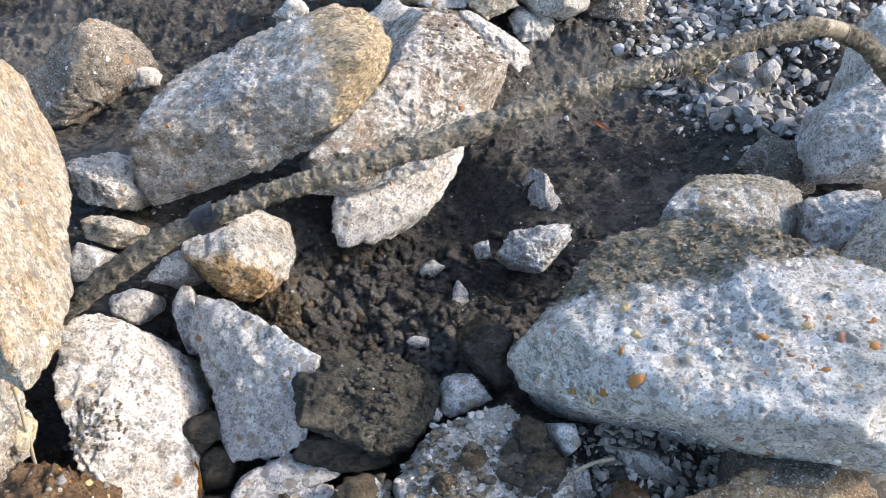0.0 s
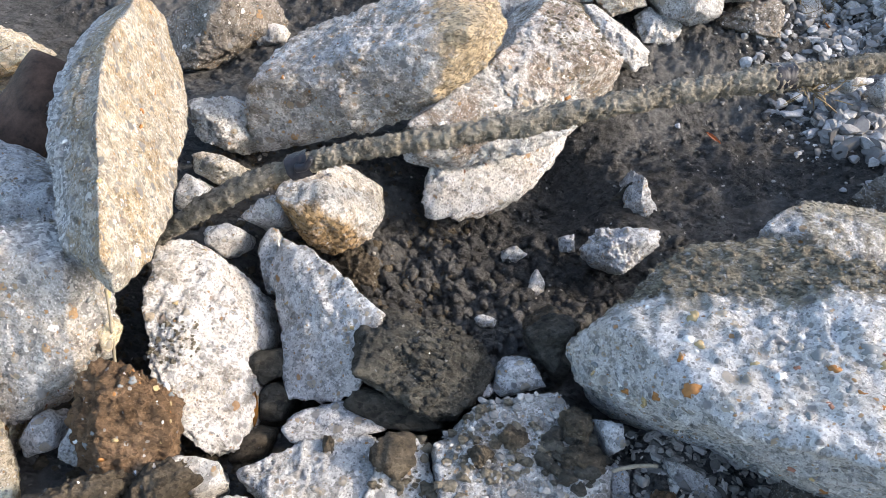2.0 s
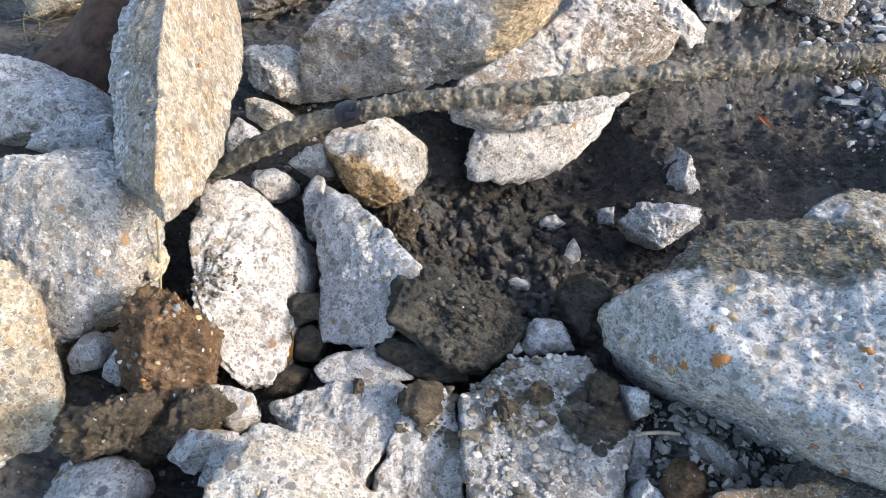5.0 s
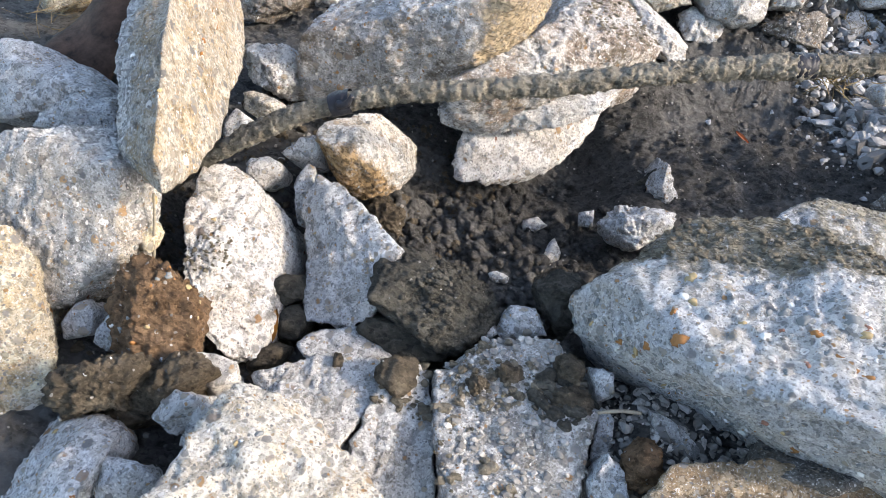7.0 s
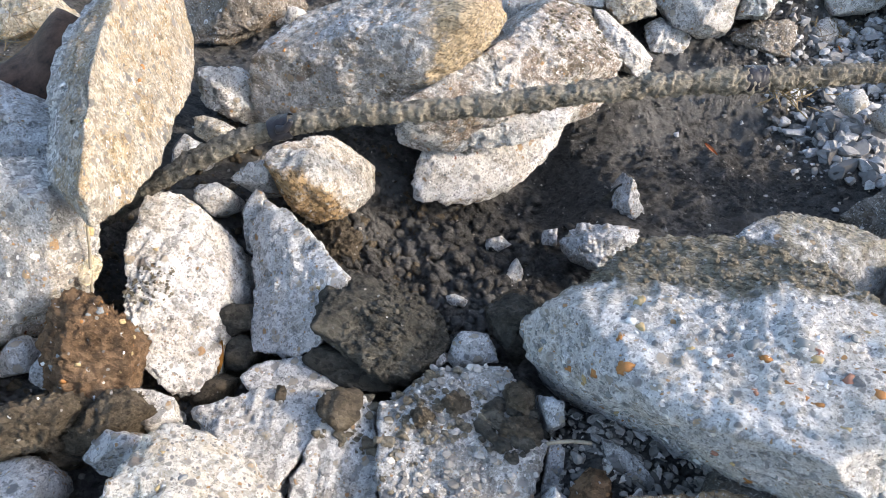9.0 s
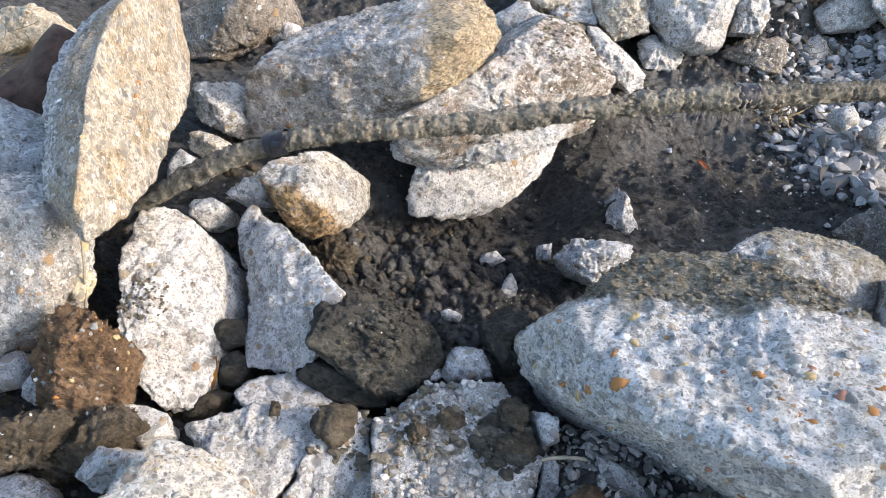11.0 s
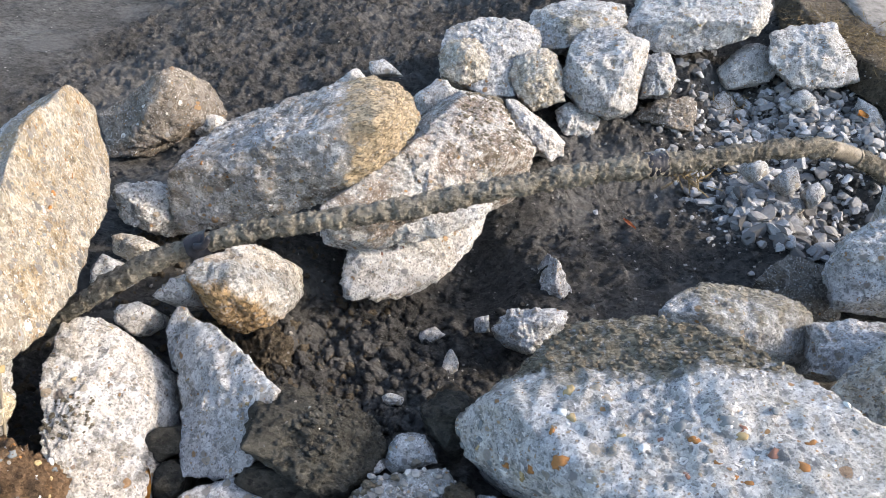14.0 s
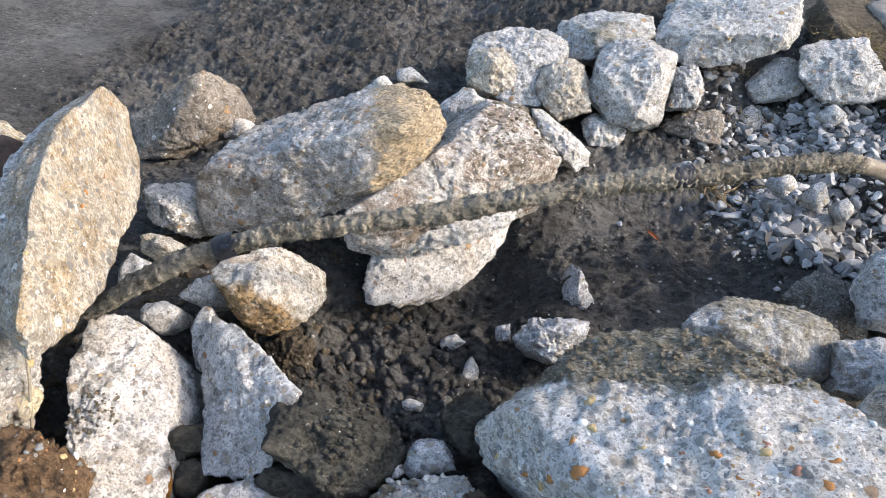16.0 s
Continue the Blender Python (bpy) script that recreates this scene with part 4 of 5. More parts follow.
chunk('concrete_chunk', 'angular grey-blue concrete chunk in the hollow', 'concrete', M_D, (0.234, 0.155, 0.076, 48.7, 0.0, 0.0), [(-0.089, -0.026, -0.017), (-0.058, 0.026, -0.024), (0.014, 0.047, -0.019), (0.079, 0.047, -0.018), (0.077, 0.014, 0.019), (0.012, -0.049, 0.030), (-0.054, -0.047, 0.019)], (0.000, -0.027, -0.090), 0.85, extra=[(-0.022, -0.002, 0.045), (0.040, 0.021, 0.052)], level=6, chip=0.97)
chunk('pebble', 'small white concrete pebble in dark mud', 'pebble', M_W, (-0.001, 0.197, -0.063, 48.7, 0.0, 0.0), [(-0.031, 0.001), (0.004, 0.025), (0.037, 0.009), (0.013, -0.017), (-0.022, -0.018)], (0.000, 0.005, -0.036), 0.85, front=(0.50, 0.015), level=4)
chunk('pebble', 'small grey pebble in dark mud', 'pebble', M_D, (0.121, 0.211, -0.006, 48.7, 0.0, 0.0), [(-0.020, 0.010), (0.011, 0.024), (0.021, -0.012), (-0.012, -0.022)], (0.000, 0.005, -0.036), 0.85, front=(0.50, 0.015), level=4)
chunk('pebble', 'upright pale stone in dark mud', 'pebble', M_W, (0.063, 0.092, -0.047, 48.7, 0.0, 0.0), [(-0.004, 0.042), (0.020, 0.009), (0.024, -0.027), (-0.022, -0.033), (-0.018, 0.009)], (0.000, -0.003, -0.042), 0.85, front=(0.60, 0.010), level=4)
chunk('pebble', 'upright grey stone in crumbly soil', 'pebble', M_D, (-0.180, 0.073, -0.113, 48.7, 0.0, 0.0), [(-0.030, 0.016), (-0.014, 0.047), (0.036, 0.021), (0.030, -0.036), (-0.022, -0.048)], (0.000, 0.004, -0.050), 0.85, front=(0.60, 0.015), level=4)
chunk('pebble', 'white chip of concrete in mud', 'pebble', M_W, (-0.039, -0.090, 0.004, 5.7, 0.0, 0.0), [(-0.029, 0.002), (-0.005, 0.018), (0.027, 0.010), (0.024, -0.012), (-0.016, -0.018)], (0.000, 0.018, -0.022), 0.85, front=(0.60, 0.008), level=3)
chunk('concrete_chunk', 'pale blue-grey stone wedged between slabs', 'concrete', M_D, (0.034, -0.313, 0.129, 48.7, 0.0, 0.0), [(-0.036, -0.022), (-0.030, 0.032), (0.024, 0.038), (0.063, -0.009), (-0.020, -0.039)], (0.000, -0.005, -0.071), 0.85, front=(0.75, 0.020))
chunk('pebble', 'small stone wedged beside the clay', 'pebble', M_D, (-0.016, -0.346, 0.115, 48.7, 0.0, 0.0), [(-0.017, -0.003), (0.002, 0.021), (0.021, -0.003), (-0.006, -0.016)], (0.000, 0.004, -0.050), 0.85, front=(0.60, 0.010), level=3)
chunk('mud_clod', 'dark clod against the large concrete block', 'clod', M_CLAY, (0.091, -0.231, 0.130, 48.7, 0.0, 0.0), [(-0.055, 0.017), (-0.014, 0.053), (0.029, 0.049), (0.037, -0.019), (0.022, -0.064), (-0.018, -0.036)], (0.020, -0.020, -0.098), 0.85, front=(0.70, 0.030), rough=1.40)
chunk('mud_clod', 'brown clod at the foot of the white lump', 'clod', M_EARTH, (-0.343, -0.044, 0.007, 48.7, 0.0, 0.0), [(-0.049, 0.021), (-0.019, 0.065), (0.038, 0.043), (0.053, -0.031), (0.008, -0.064), (-0.031, -0.033)], (0.000, -0.005, -0.085), 0.85, front=(0.70, 0.020), level=6, rough=1.60)
chunk('mud_clod', 'dark clod of earth in the hollow', 'clod', M_EARTH, (0.097, -0.124, 0.058, 48.7, 0.0, 0.0), [(-0.043, 0.007), (-0.008, 0.043), (0.044, 0.023), (0.030, -0.032), (-0.022, -0.042)], (0.000, -0.012, -0.077), 0.85, front=(0.60, 0.030), level=4, rough=1.50)
chunk('concrete_block', 'grey concrete block with a mud-smeared top', 'concrete', M_R2, (0.710, 0.240, 0.153, -0.4, 1.8, 0.0), [(-0.211, -0.087, 0.030), (-0.162, -0.042, 0.052), (-0.098, 0.009, 0.064), (0.047, 0.024, 0.064), (0.114, 0.015, 0.056), (0.142, -0.013, 0.021), (0.145, -0.065, -0.029), (0.013, -0.119, 0.007), (-0.115, -0.112, 0.013)], (0.024, 0.021, -0.139), 0.85, extra=[(-0.007, -0.086, 0.066), (-0.127, -0.109, 0.057)], level=7, chip=0.97)
chunk('concrete_block', 'rounded concrete block covered in mud', 'concrete', M_MUDROCK, (0.904, 0.420, 0.122, 48.7, 0.0, 0.0), [(-0.123, 0.009), (-0.050, 0.080), (0.042, 0.070), (0.092, 0.017), (0.093, -0.049), (0.028, -0.075), (0.003, -0.035), (-0.083, -0.017)], (0.020, -0.022, -0.126), 0.85, front=(0.80, 0.020))
chunk('concrete_block', 'big pale grey block beside the gravel', 'concrete', M_D, (1.051, 0.400, 0.265, 48.7, 0.0, 0.0), [(-0.148, -0.047, 0.012), (-0.114, 0.041, 0.010), (-0.052, 0.100, 0.008), (0.028, 0.163, 0.010), (0.154, 0.179, 0.011), (0.208, -0.089), (-0.001, -0.137, 0.013), (-0.111, -0.131, 0.018)], (0.050, 0.009, -0.192), 0.85, extra=[(-0.145, 0.016, 0.067), (-0.026, -0.061, 0.093), (-0.018, 0.030, 0.119)], level=7, chip=0.97)
chunk('concrete_block', 'pale rounded block behind the large block', 'concrete', M_D, (0.930, 0.150, 0.176, 48.7, 0.0, 0.0), [(-0.101, -0.015), (-0.094, 0.044, -0.002), (-0.057, 0.062, -0.012), (0.085, 0.078, 0.002), (0.052, 0.029, 0.052), (-0.051, -0.065, 0.062), (-0.098, -0.056, 0.044)], (0.030, -0.024, -0.154), 0.85, extra=[(-0.099, -0.006, 0.061), (0.013, 0.018, 0.082)], level=7, chip=0.97)
chunk('concrete_block', 'cream rounded block with ochre pebbles', 'concrete', M_CREAM, (0.962, -0.020, 0.241, 48.7, 0.0, 0.0), [(-0.144, -0.021, -0.005), (-0.094, 0.014, -0.014), (-0.037, 0.074, -0.028), (-0.008, 0.125, -0.050), (0.081, 0.193, -0.057), (0.090, -0.134, 0.055), (-0.017, -0.112, 0.035), (-0.094, -0.060, 0.027)], (0.050, -0.047, -0.174), 0.85, extra=[(-0.069, 0.033, 0.042), (-0.031, -0.045, 0.067)], level=7, chip=0.97)
chunk('concrete_block', 'grey boulder at the end of the pipe', 'concrete', M_D, (1.117, 0.550, 0.443, 48.7, 0.0, 0.0), [(-0.079, 0.000), (-0.061, 0.075), (0.039, 0.091), (0.138, -0.075), (-0.037, -0.091)], (0.050, -0.204, -0.313), 0.85, front=(0.70, 0.040))
chunk('concrete_block', 'dark weathered concrete block with a pale edge', 'concrete', M_DARKWARM, (-0.960, 0.600, 0.189, 56.1, 21.8, 0.0), [(-0.098, -0.057, -0.014), (-0.053, 0.036), (0.012, 0.148, 0.027), (0.036, 0.158, -0.002), (0.129, 0.094, -0.058), (0.130, 0.049, 0.009), (0.073, -0.052, 0.013), (0.041, -0.113, 0.009), (-0.018, -0.146, -0.002)], (0.074, 0.036, -0.096), 0.90, extra=[(0.066, 0.092, 0.062), (0.036, 0.028, 0.061)], level=7, chip=0.97)
chunk('concrete_chunk', 'pale chunk under the dark block', 'concrete', M_W, (-0.790, 0.679, 0.154, 48.7, 0.0, 0.0), [(-0.044, 0.028), (0.041, 0.028), (0.035, -0.018), (-0.031, -0.039)], (0.000, 0.002, -0.078), 0.85, front=(0.70, 0.020), level=4)
chunk('concrete_block', 'grey rounded concrete boulder behind the others', 'concrete', M_F, (0.001, 1.080, 0.348, 48.7, 0.0, 0.0), [(-0.168, -0.033, 0.051), (-0.161, 0.047, 0.014), (-0.054, 0.109, -0.010), (0.053, 0.125, 0.003), (0.124, 0.071, 0.009), (0.114, -0.051, 0.062), (0.085, -0.150, 0.081), (0.009, -0.165, 0.094), (-0.114, -0.118, 0.056)], (0.030, 0.017, -0.171), 0.85, extra=[(-0.008, 0.002, 0.068), (0.066, 0.035, 0.057)], level=7, chip=0.97)
chunk('concrete_chunk', 'concrete lump with an ochre tip', 'concrete', M_CREAM2, (-0.091, 0.980, 0.339, 48.7, 0.0, 0.0), [(-0.077, 0.018, 0.016), (-0.039, 0.073, 0.011), (0.030, 0.082, 0.005), (0.088, 0.026, 0.010), (0.083, -0.030, 0.014), (0.019, -0.065, 0.023), (-0.048, -0.045, 0.027)], (0.000, 0.008, -0.100), 0.85, extra=[(0.017, 0.013, 0.065)], level=6, chip=0.97)
chunk('concrete_chunk', 'cream-coloured rounded lump of concrete', 'concrete', M_CREAM2, (0.156, 0.950, 0.333, 48.7, 0.0, 0.0), [(-0.091, 0.003, 0.002), (-0.079, 0.063, -0.011), (-0.016, 0.106, -0.013), (0.038, 0.100, -0.019), (0.072, 0.031, -0.012), (0.077, -0.036, -0.005), (-0.005, -0.086, -0.009), (-0.053, -0.054, 0.005)], (0.000, 0.021, -0.115), 0.85, extra=[(0.018, 0.032, 0.041), (-0.035, -0.008, 0.033)], level=6, chip=0.97)
chunk('concrete_block', 'squarish grey block with a dark flat face', 'concrete', M_F, (0.340, 1.030, 0.352, 48.7, 0.0, 0.0), [(-0.115, -0.057, 0.017), (-0.109, 0.033, 0.043), (-0.102, 0.142, -0.048), (0.002, 0.185, -0.038), (0.120, 0.132, -0.003), (0.096, 0.054, 0.034), (0.111, -0.091, 0.014), (0.035, -0.131, 0.018), (-0.046, -0.118, 0.029)], (0.030, 0.019, -0.143), 0.85, extra=[(0.067, 0.052, 0.085), (-0.077, -0.002, 0.078), (0.032, -0.104, 0.068)], level=7, chip=0.97)
chunk('concrete_block', 'grey block with a mossy top', 'concrete', M_R2, (0.226, 1.250, 0.410, 48.7, 0.0, 0.0), [(-0.138, -0.023, -0.007), (-0.125, 0.057, -0.043), (0.002, 0.132, -0.083), (0.152, 0.120, -0.041), (0.176, 0.055, -0.018), (0.104, -0.028, 0.042), (-0.015, -0.095, 0.050), (-0.096, -0.092, 0.012)], (0.030, 0.032, -0.158), 0.85, extra=[(-0.011, -0.005, 0.062)], level=7, chip=0.97)
chunk('concrete_block', 'long grey block with a bright broken end', 'concrete', M_F, (0.646, 1.330, 0.467, 72.5, -0.0, 0.0), [(-0.247, -0.054, 0.004), (-0.209, 0.014, -0.048), (-0.048, 0.071, -0.051), (0.196, 0.137, -0.051), (0.211, 0.068, -0.052), (0.188, -0.015, -0.015), (0.101, -0.047, 0.017), (-0.052, -0.103, 0.010), (-0.144, -0.104, 0.009)], (0.020, 0.094, -0.232), 0.90, extra=[(-0.139, -0.012, 0.038), (0.149, 0.025, 0.039)], level=7, chip=0.97)
chunk('concrete_chunk', 'grey chunk in the shade of the long block', 'concrete', M_F, (0.512, 1.120, 0.343, 48.7, 0.0, 0.0), [(-0.056, 0.011, 0.023), (-0.036, 0.066, 0.018), (0.023, 0.062, 0.015), (0.061, -0.001, 0.026), (0.049, -0.056, 0.031), (-0.034, -0.071, 0.030)], (0.000, 0.021, -0.115), 0.85, extra=[(-0.012, -0.002, 0.078)], level=6, chip=0.97)
chunk('concrete_chunk', 'pale chunk beside leaf litter', 'concrete', M_F, (0.833, 1.320, 0.354, 48.7, 0.0, 0.0), [(-0.096, -0.033), (-0.017, 0.080), (0.069, 0.064), (0.090, -0.032), (-0.047, -0.079)], (0.000, 0.021, -0.115), 0.85, front=(0.70, 0.030))
chunk('concrete_block', 'pale angular block with a sunlit broken side', 'concrete', M_F, (1.016, 1.280, 0.420, 48.7, 0.0, 0.0), [(-0.145, -0.035, 0.009), (-0.144, 0.072, -0.017), (-0.035, 0.133, -0.043), (0.051, 0.148, -0.030), (0.092, 0.087, -0.030), (0.148, -0.040, -0.008), (0.062, -0.084, 0.006), (-0.060, -0.094, -0.003)], (0.050, 0.034, -0.130), 0.85, extra=[(0.000, -0.016, 0.040), (-0.111, -0.042, 0.016), (0.027, 0.063, 0.028)], level=7, chip=0.97)
chunk('concrete_chunk', 'white wedge-shaped chunk of concrete', 'concrete', M_W, (0.168, 0.757, 0.269, 13.4, -7.7, 0.0), [(-0.095, 0.111, 0.023), (-0.067, 0.129, 0.010), (0.030, 0.043, -0.004), (0.090, -0.022, -0.020), (0.084, -0.066, -0.029), (0.054, -0.097, -0.031), (-0.004, -0.056, 0.010), (-0.065, 0.010, 0.031)], (-0.008, 0.045, -0.072), 0.85, extra=[(-0.024, 0.013, 0.040), (0.046, -0.057, 0.008)], level=6, chip=0.97)
chunk('concrete_chunk', 'white chunk of concrete on soil', 'concrete', M_W, (0.291, 0.944, 0.232, 48.7, 0.0, 0.0), [(-0.070, 0.016, 0.006), (-0.031, 0.058, -0.010), (0.051, 0.037, -0.002), (0.065, 0.001, 0.006), (0.044, -0.050, 0.015), (-0.036, -0.058, 0.035)], (0.000, 0.009, -0.086), 0.85, extra=[(-0.019, -0.007, 0.052)], level=6, chip=0.97)
chunk('concrete_chunk', 'flat broken chunk with an earthy face', 'concrete', M_DARKWARM, (0.588, 1.077, 0.250, 48.7, 0.0, 0.0), [(-0.116, -0.025, 0.014), (-0.066, 0.023, 0.003), (0.039, 0.064, -0.001), (0.064, 0.041, 0.006), (0.061, -0.053, 0.029), (-0.012, -0.057, 0.052), (-0.106, -0.045, 0.023)], (0.000, 0.009, -0.086), 0.85, extra=[(-0.030, -0.002, 0.061), (0.034, 0.012, 0.046)], level=6, chip=0.97)
chunk('concrete_chunk', 'small pale chunk on gravel', 'concrete', M_F, (0.768, 1.219, 0.231, 48.7, 0.0, 0.0), [(-0.051, 0.005), (0.002, 0.060), (0.051, 0.012), (0.029, -0.043), (-0.031, -0.035)], (0.000, 0.003, -0.064), 0.85, front=(0.60, 0.020), level=4)
chunk('concrete_chunk', 'grey chunk behind the stained block', 'concrete', M_F, (-0.139, 0.800, 0.296, 48.7, 0.0, 0.0), [(-0.067, -0.008), (-0.004, 0.062), (0.081, 0.033), (0.021, -0.028), (-0.032, -0.059)], (0.000, 0.015, -0.093), 0.85, front=(0.70, 0.020), level=4)
chunk('concrete_chunk', 'white chunk behind the long block', 'concrete', M_W, (-0.396, 0.850, 0.286, 48.7, 0.0, 0.0), [(-0.061, -0.018), (0.006, 0.041), (0.042, 0.008), (0.012, -0.032)], (0.000, -0.012, -0.077), 0.85, front=(0.70, 0.020), level=4)
chunk('concrete_chunk', 'flat blue-grey chip on dark mud', 'concrete', M_F, (-0.332, 0.950, 0.299, 48.7, 0.0, 0.0), [(-0.048, 0.010), (-0.001, 0.027), (0.072, -0.014), (-0.023, -0.023)], (0.000, 0.011, -0.057), 0.85, front=(0.70, 0.010), level=4)
chunk('concrete_slab', 'weathered slab behind the long block', 'concrete', M_F, (0.621, 1.600, 0.506, 48.7, 0.0, 0.0), [(-0.189, -0.062), (-0.004, 0.057), (0.154, 0.081), (0.145, -0.001), (-0.106, -0.075)], (0.000, 0.054, -0.152), 0.85, level=4)
chunk('gravel_stone', 'pale angular gravel stone on the gravel heap', 'stone', M_F, (0.808, 0.800, 0.247, 48.7, 0.0, 0.0), [(-0.043, 0.003), (0.001, 0.036), (0.039, 0.000), (0.003, -0.039)], (0.000, -0.004, -0.056), 0.85, front=(0.55, 0.015), level=3, group='gravel stones on the heap')
chunk('gravel_stone', 'pale angular gravel stone on the gravel heap', 'stone', M_F, (0.908, 0.800, 0.228, 48.7, 0.0, 0.0), [(-0.039, 0.004), (0.004, 0.045), (0.036, -0.009), (-0.001, -0.040)], (0.000, -0.004, -0.056), 0.85, front=(0.55, 0.015), level=3, group='gravel stones on the heap')
chunk('gravel_stone', 'pale angular gravel stone on the gravel heap', 'stone', M_F, (0.992, 0.800, 0.203, 48.7, 0.0, 0.0), [(-0.034, 0.007), (0.003, 0.039), (0.032, 0.001), (-0.002, -0.047)], (0.000, -0.004, -0.056), 0.85, front=(0.55, 0.015), level=3, group='gravel stones on the heap')
chunk('gravel_stone', 'pale angular gravel stone on the gravel heap', 'stone', M_F, (0.977, 1.150, 0.331, 48.7, 0.0, 0.0), [(-0.048, -0.006), (-0.001, 0.040), (0.049, 0.001), (0.000, -0.035)], (0.000, -0.004, -0.056), 0.85, front=(0.55, 0.015), level=3, group='gravel stones on the heap')
chunk('gravel_stone', 'pale angular gravel stone on the gravel heap', 'stone', M_F, (1.047, 1.150, 0.281, 48.7, 0.0, 0.0), [(-0.064, -0.006), (-0.007, 0.042), (0.066, 0.035), (0.038, -0.027), (-0.032, -0.044)], (0.000, -0.004, -0.056), 0.85, front=(0.55, 0.015), level=3, group='gravel stones on the heap')
chunk('gravel_stone', 'pale angular gravel stone on the gravel heap', 'stone', M_F, (1.198, 1.150, 0.313, 48.7, 0.0, 0.0), [(-0.047, 0.058), (0.009, 0.039), (0.054, -0.038), (-0.015, -0.059)], (0.000, -0.004, -0.056), 0.85, front=(0.55, 0.015), level=3, group='gravel stones on the heap')
chunk('gravel_stone', 'pale angular gravel stone on the gravel heap', 'stone', M_F, (0.828, 0.800, 0.079, 48.7, 0.0, 0.0), [(-0.027, 0.009), (0.015, 0.017), (0.027, -0.008), (-0.014, -0.018)], (0.000, -0.004, -0.056), 0.85, front=(0.55, 0.015), level=3, group='gravel stones on the heap')
chunk('gravel_stone', 'pale angular gravel stone on the gravel heap', 'stone', M_F, (0.955, 0.800, 0.148, 48.7, 0.0, 0.0), [(-0.034, 0.006), (0.004, 0.029), (0.033, 0.000), (-0.004, -0.035)], (0.000, -0.004, -0.056), 0.85, front=(0.55, 0.015), level=3, group='gravel stones on the heap')
chunk('gravel_stone', 'pale angular gravel stone on the gravel heap', 'stone', M_F, (0.944, 0.800, 0.064, 48.7, 0.0, 0.0), [(-0.036, 0.013), (0.013, 0.031), (0.035, -0.009), (-0.012, -0.035)], (0.000, -0.004, -0.056), 0.85, front=(0.55, 0.015), level=3, group='gravel stones on the heap')
chunk('gravel_stone', 'pale angular gravel stone on the gravel heap', 'stone', M_F, (1.041, 0.800, 0.042, 48.7, 0.0, 0.0), [(-0.048, 0.011), (-0.001, 0.037), (0.048, -0.007), (0.001, -0.041)], (0.000, -0.004, -0.056), 0.85, front=(0.55, 0.015), level=3, group='gravel stones on the heap')
chunk('concrete_block', 'ochre broken block behind the metal sheet', 'concrete', M_OCHRE, (-1.428, 0.350, 0.146, 48.7, 0.0, 0.0), [(-0.111, -0.047), (-0.072, 0.038), (0.018, 0.075), (0.142, 0.029), (0.056, -0.016), (-0.035, -0.079)], (0.000, 0.021, -0.115), 0.85, front=(0.70, 0.030))
chunk('pebble', 'small yellow stone perched on the block', 'pebble', M_YEL, (-0.666, -0.438, 0.179, 48.7, 0.0, 0.0), [(-0.022, 0.007), (-0.003, 0.027), (0.017, 0.013), (0.014, -0.023), (-0.007, -0.023)], (0.000, 0.005, -0.036), 0.85, front=(0.70, 0.008), level=4)
chunk('concrete_chunk', 'small pale chunk in a dark gap', 'concrete', M_D, (-0.733, -0.584, 0.066, 48.7, 0.0, 0.0), [(-0.034, -0.014), (-0.008, 0.040), (0.025, 0.029), (0.031, -0.015), (-0.014, -0.040)], (0.000, -0.005, -0.085), 0.85, front=(0.70, 0.015), level=4)
chunk('concrete_chunk', 'small bluish chip in a dark gap', 'concrete', M_D, (-0.659, -0.592, 0.079, 48.7, 0.0, 0.0), [(-0.030, -0.023), (-0.001, 0.052), (0.023, 0.007), (0.008, -0.036)], (0.000, -0.012, -0.077), 0.85, level=4)
chunk('pale_slab', 'pale flat paving slab beyond the gravel', 'slab', M_BOARD, (1.401, 1.659, 0.488, 5.7, 0.0, 0.0), [(-0.211, 0.213), (0.420, 0.757), (0.141, -0.397), (-0.059, -0.284), (-0.116, -0.237), (-0.175, -0.051)], (0.000, -0.005, -0.050), 1.00, level=6, rough=0.30)
chunk('earth_bank', 'brown earth bank along the paving slab', 'soil', M_EARTH, (1.216, 1.521, 0.457, 5.7, 0.0, 0.0), [(-0.206, 0.373), (-0.011, 0.420), (0.025, 0.119), (0.084, -0.073), (0.177, -0.197), (0.114, -0.401), (-0.031, -0.227), (-0.152, -0.014)], (0.000, -0.010, -0.100), 1.10, rough=1.60)


# ---- crumbs of soil and chips lying on the blocks ----
strewn("mud crumbs on its flat top", "soil_crumbs", "brown crumbs of soil on the grey slab", "soil crumbs", M_SOIL, 190, sized(0.002, 0.012, 2.4), 41, lambda c: c[0] < -0.02 + 0.05 * math.sin(30 * c[1]))
strewn("mud crumbs on its flat top", "mud_crumbs", "dark mud crumbs heaped on the grey slab", "mud crumbs", M_CLAY, 90, sized(0.004, 0.015, 1.8), 42, lambda c: math.hypot(c[0] - 0.06, c[1] - 0.045) < 0.055)
strewn("mud crumbs on its flat top", "grit", "small pale stones on the grey slab", "grit", M_GRIT, 380, sized(0.002, 0.008, 2.0), 43)
strewn("smooth-sided clod", "mud_crumbs", "dark crumbs on the broken side of the clod", "mud crumbs", M_CLAY, 420, sized(0.002, 0.008, 2.0), 48, lambda c: c[0] > -0.02 + 0.03 * math.sin(40 * c[1]))
strewn("split by a crack", "soil_crumbs", "brown crumbs of soil on the split slab", "soil crumbs", M_SOIL, 90, sized(0.002, 0.011, 2.0), 44, lambda c: c[1] > 0.02)
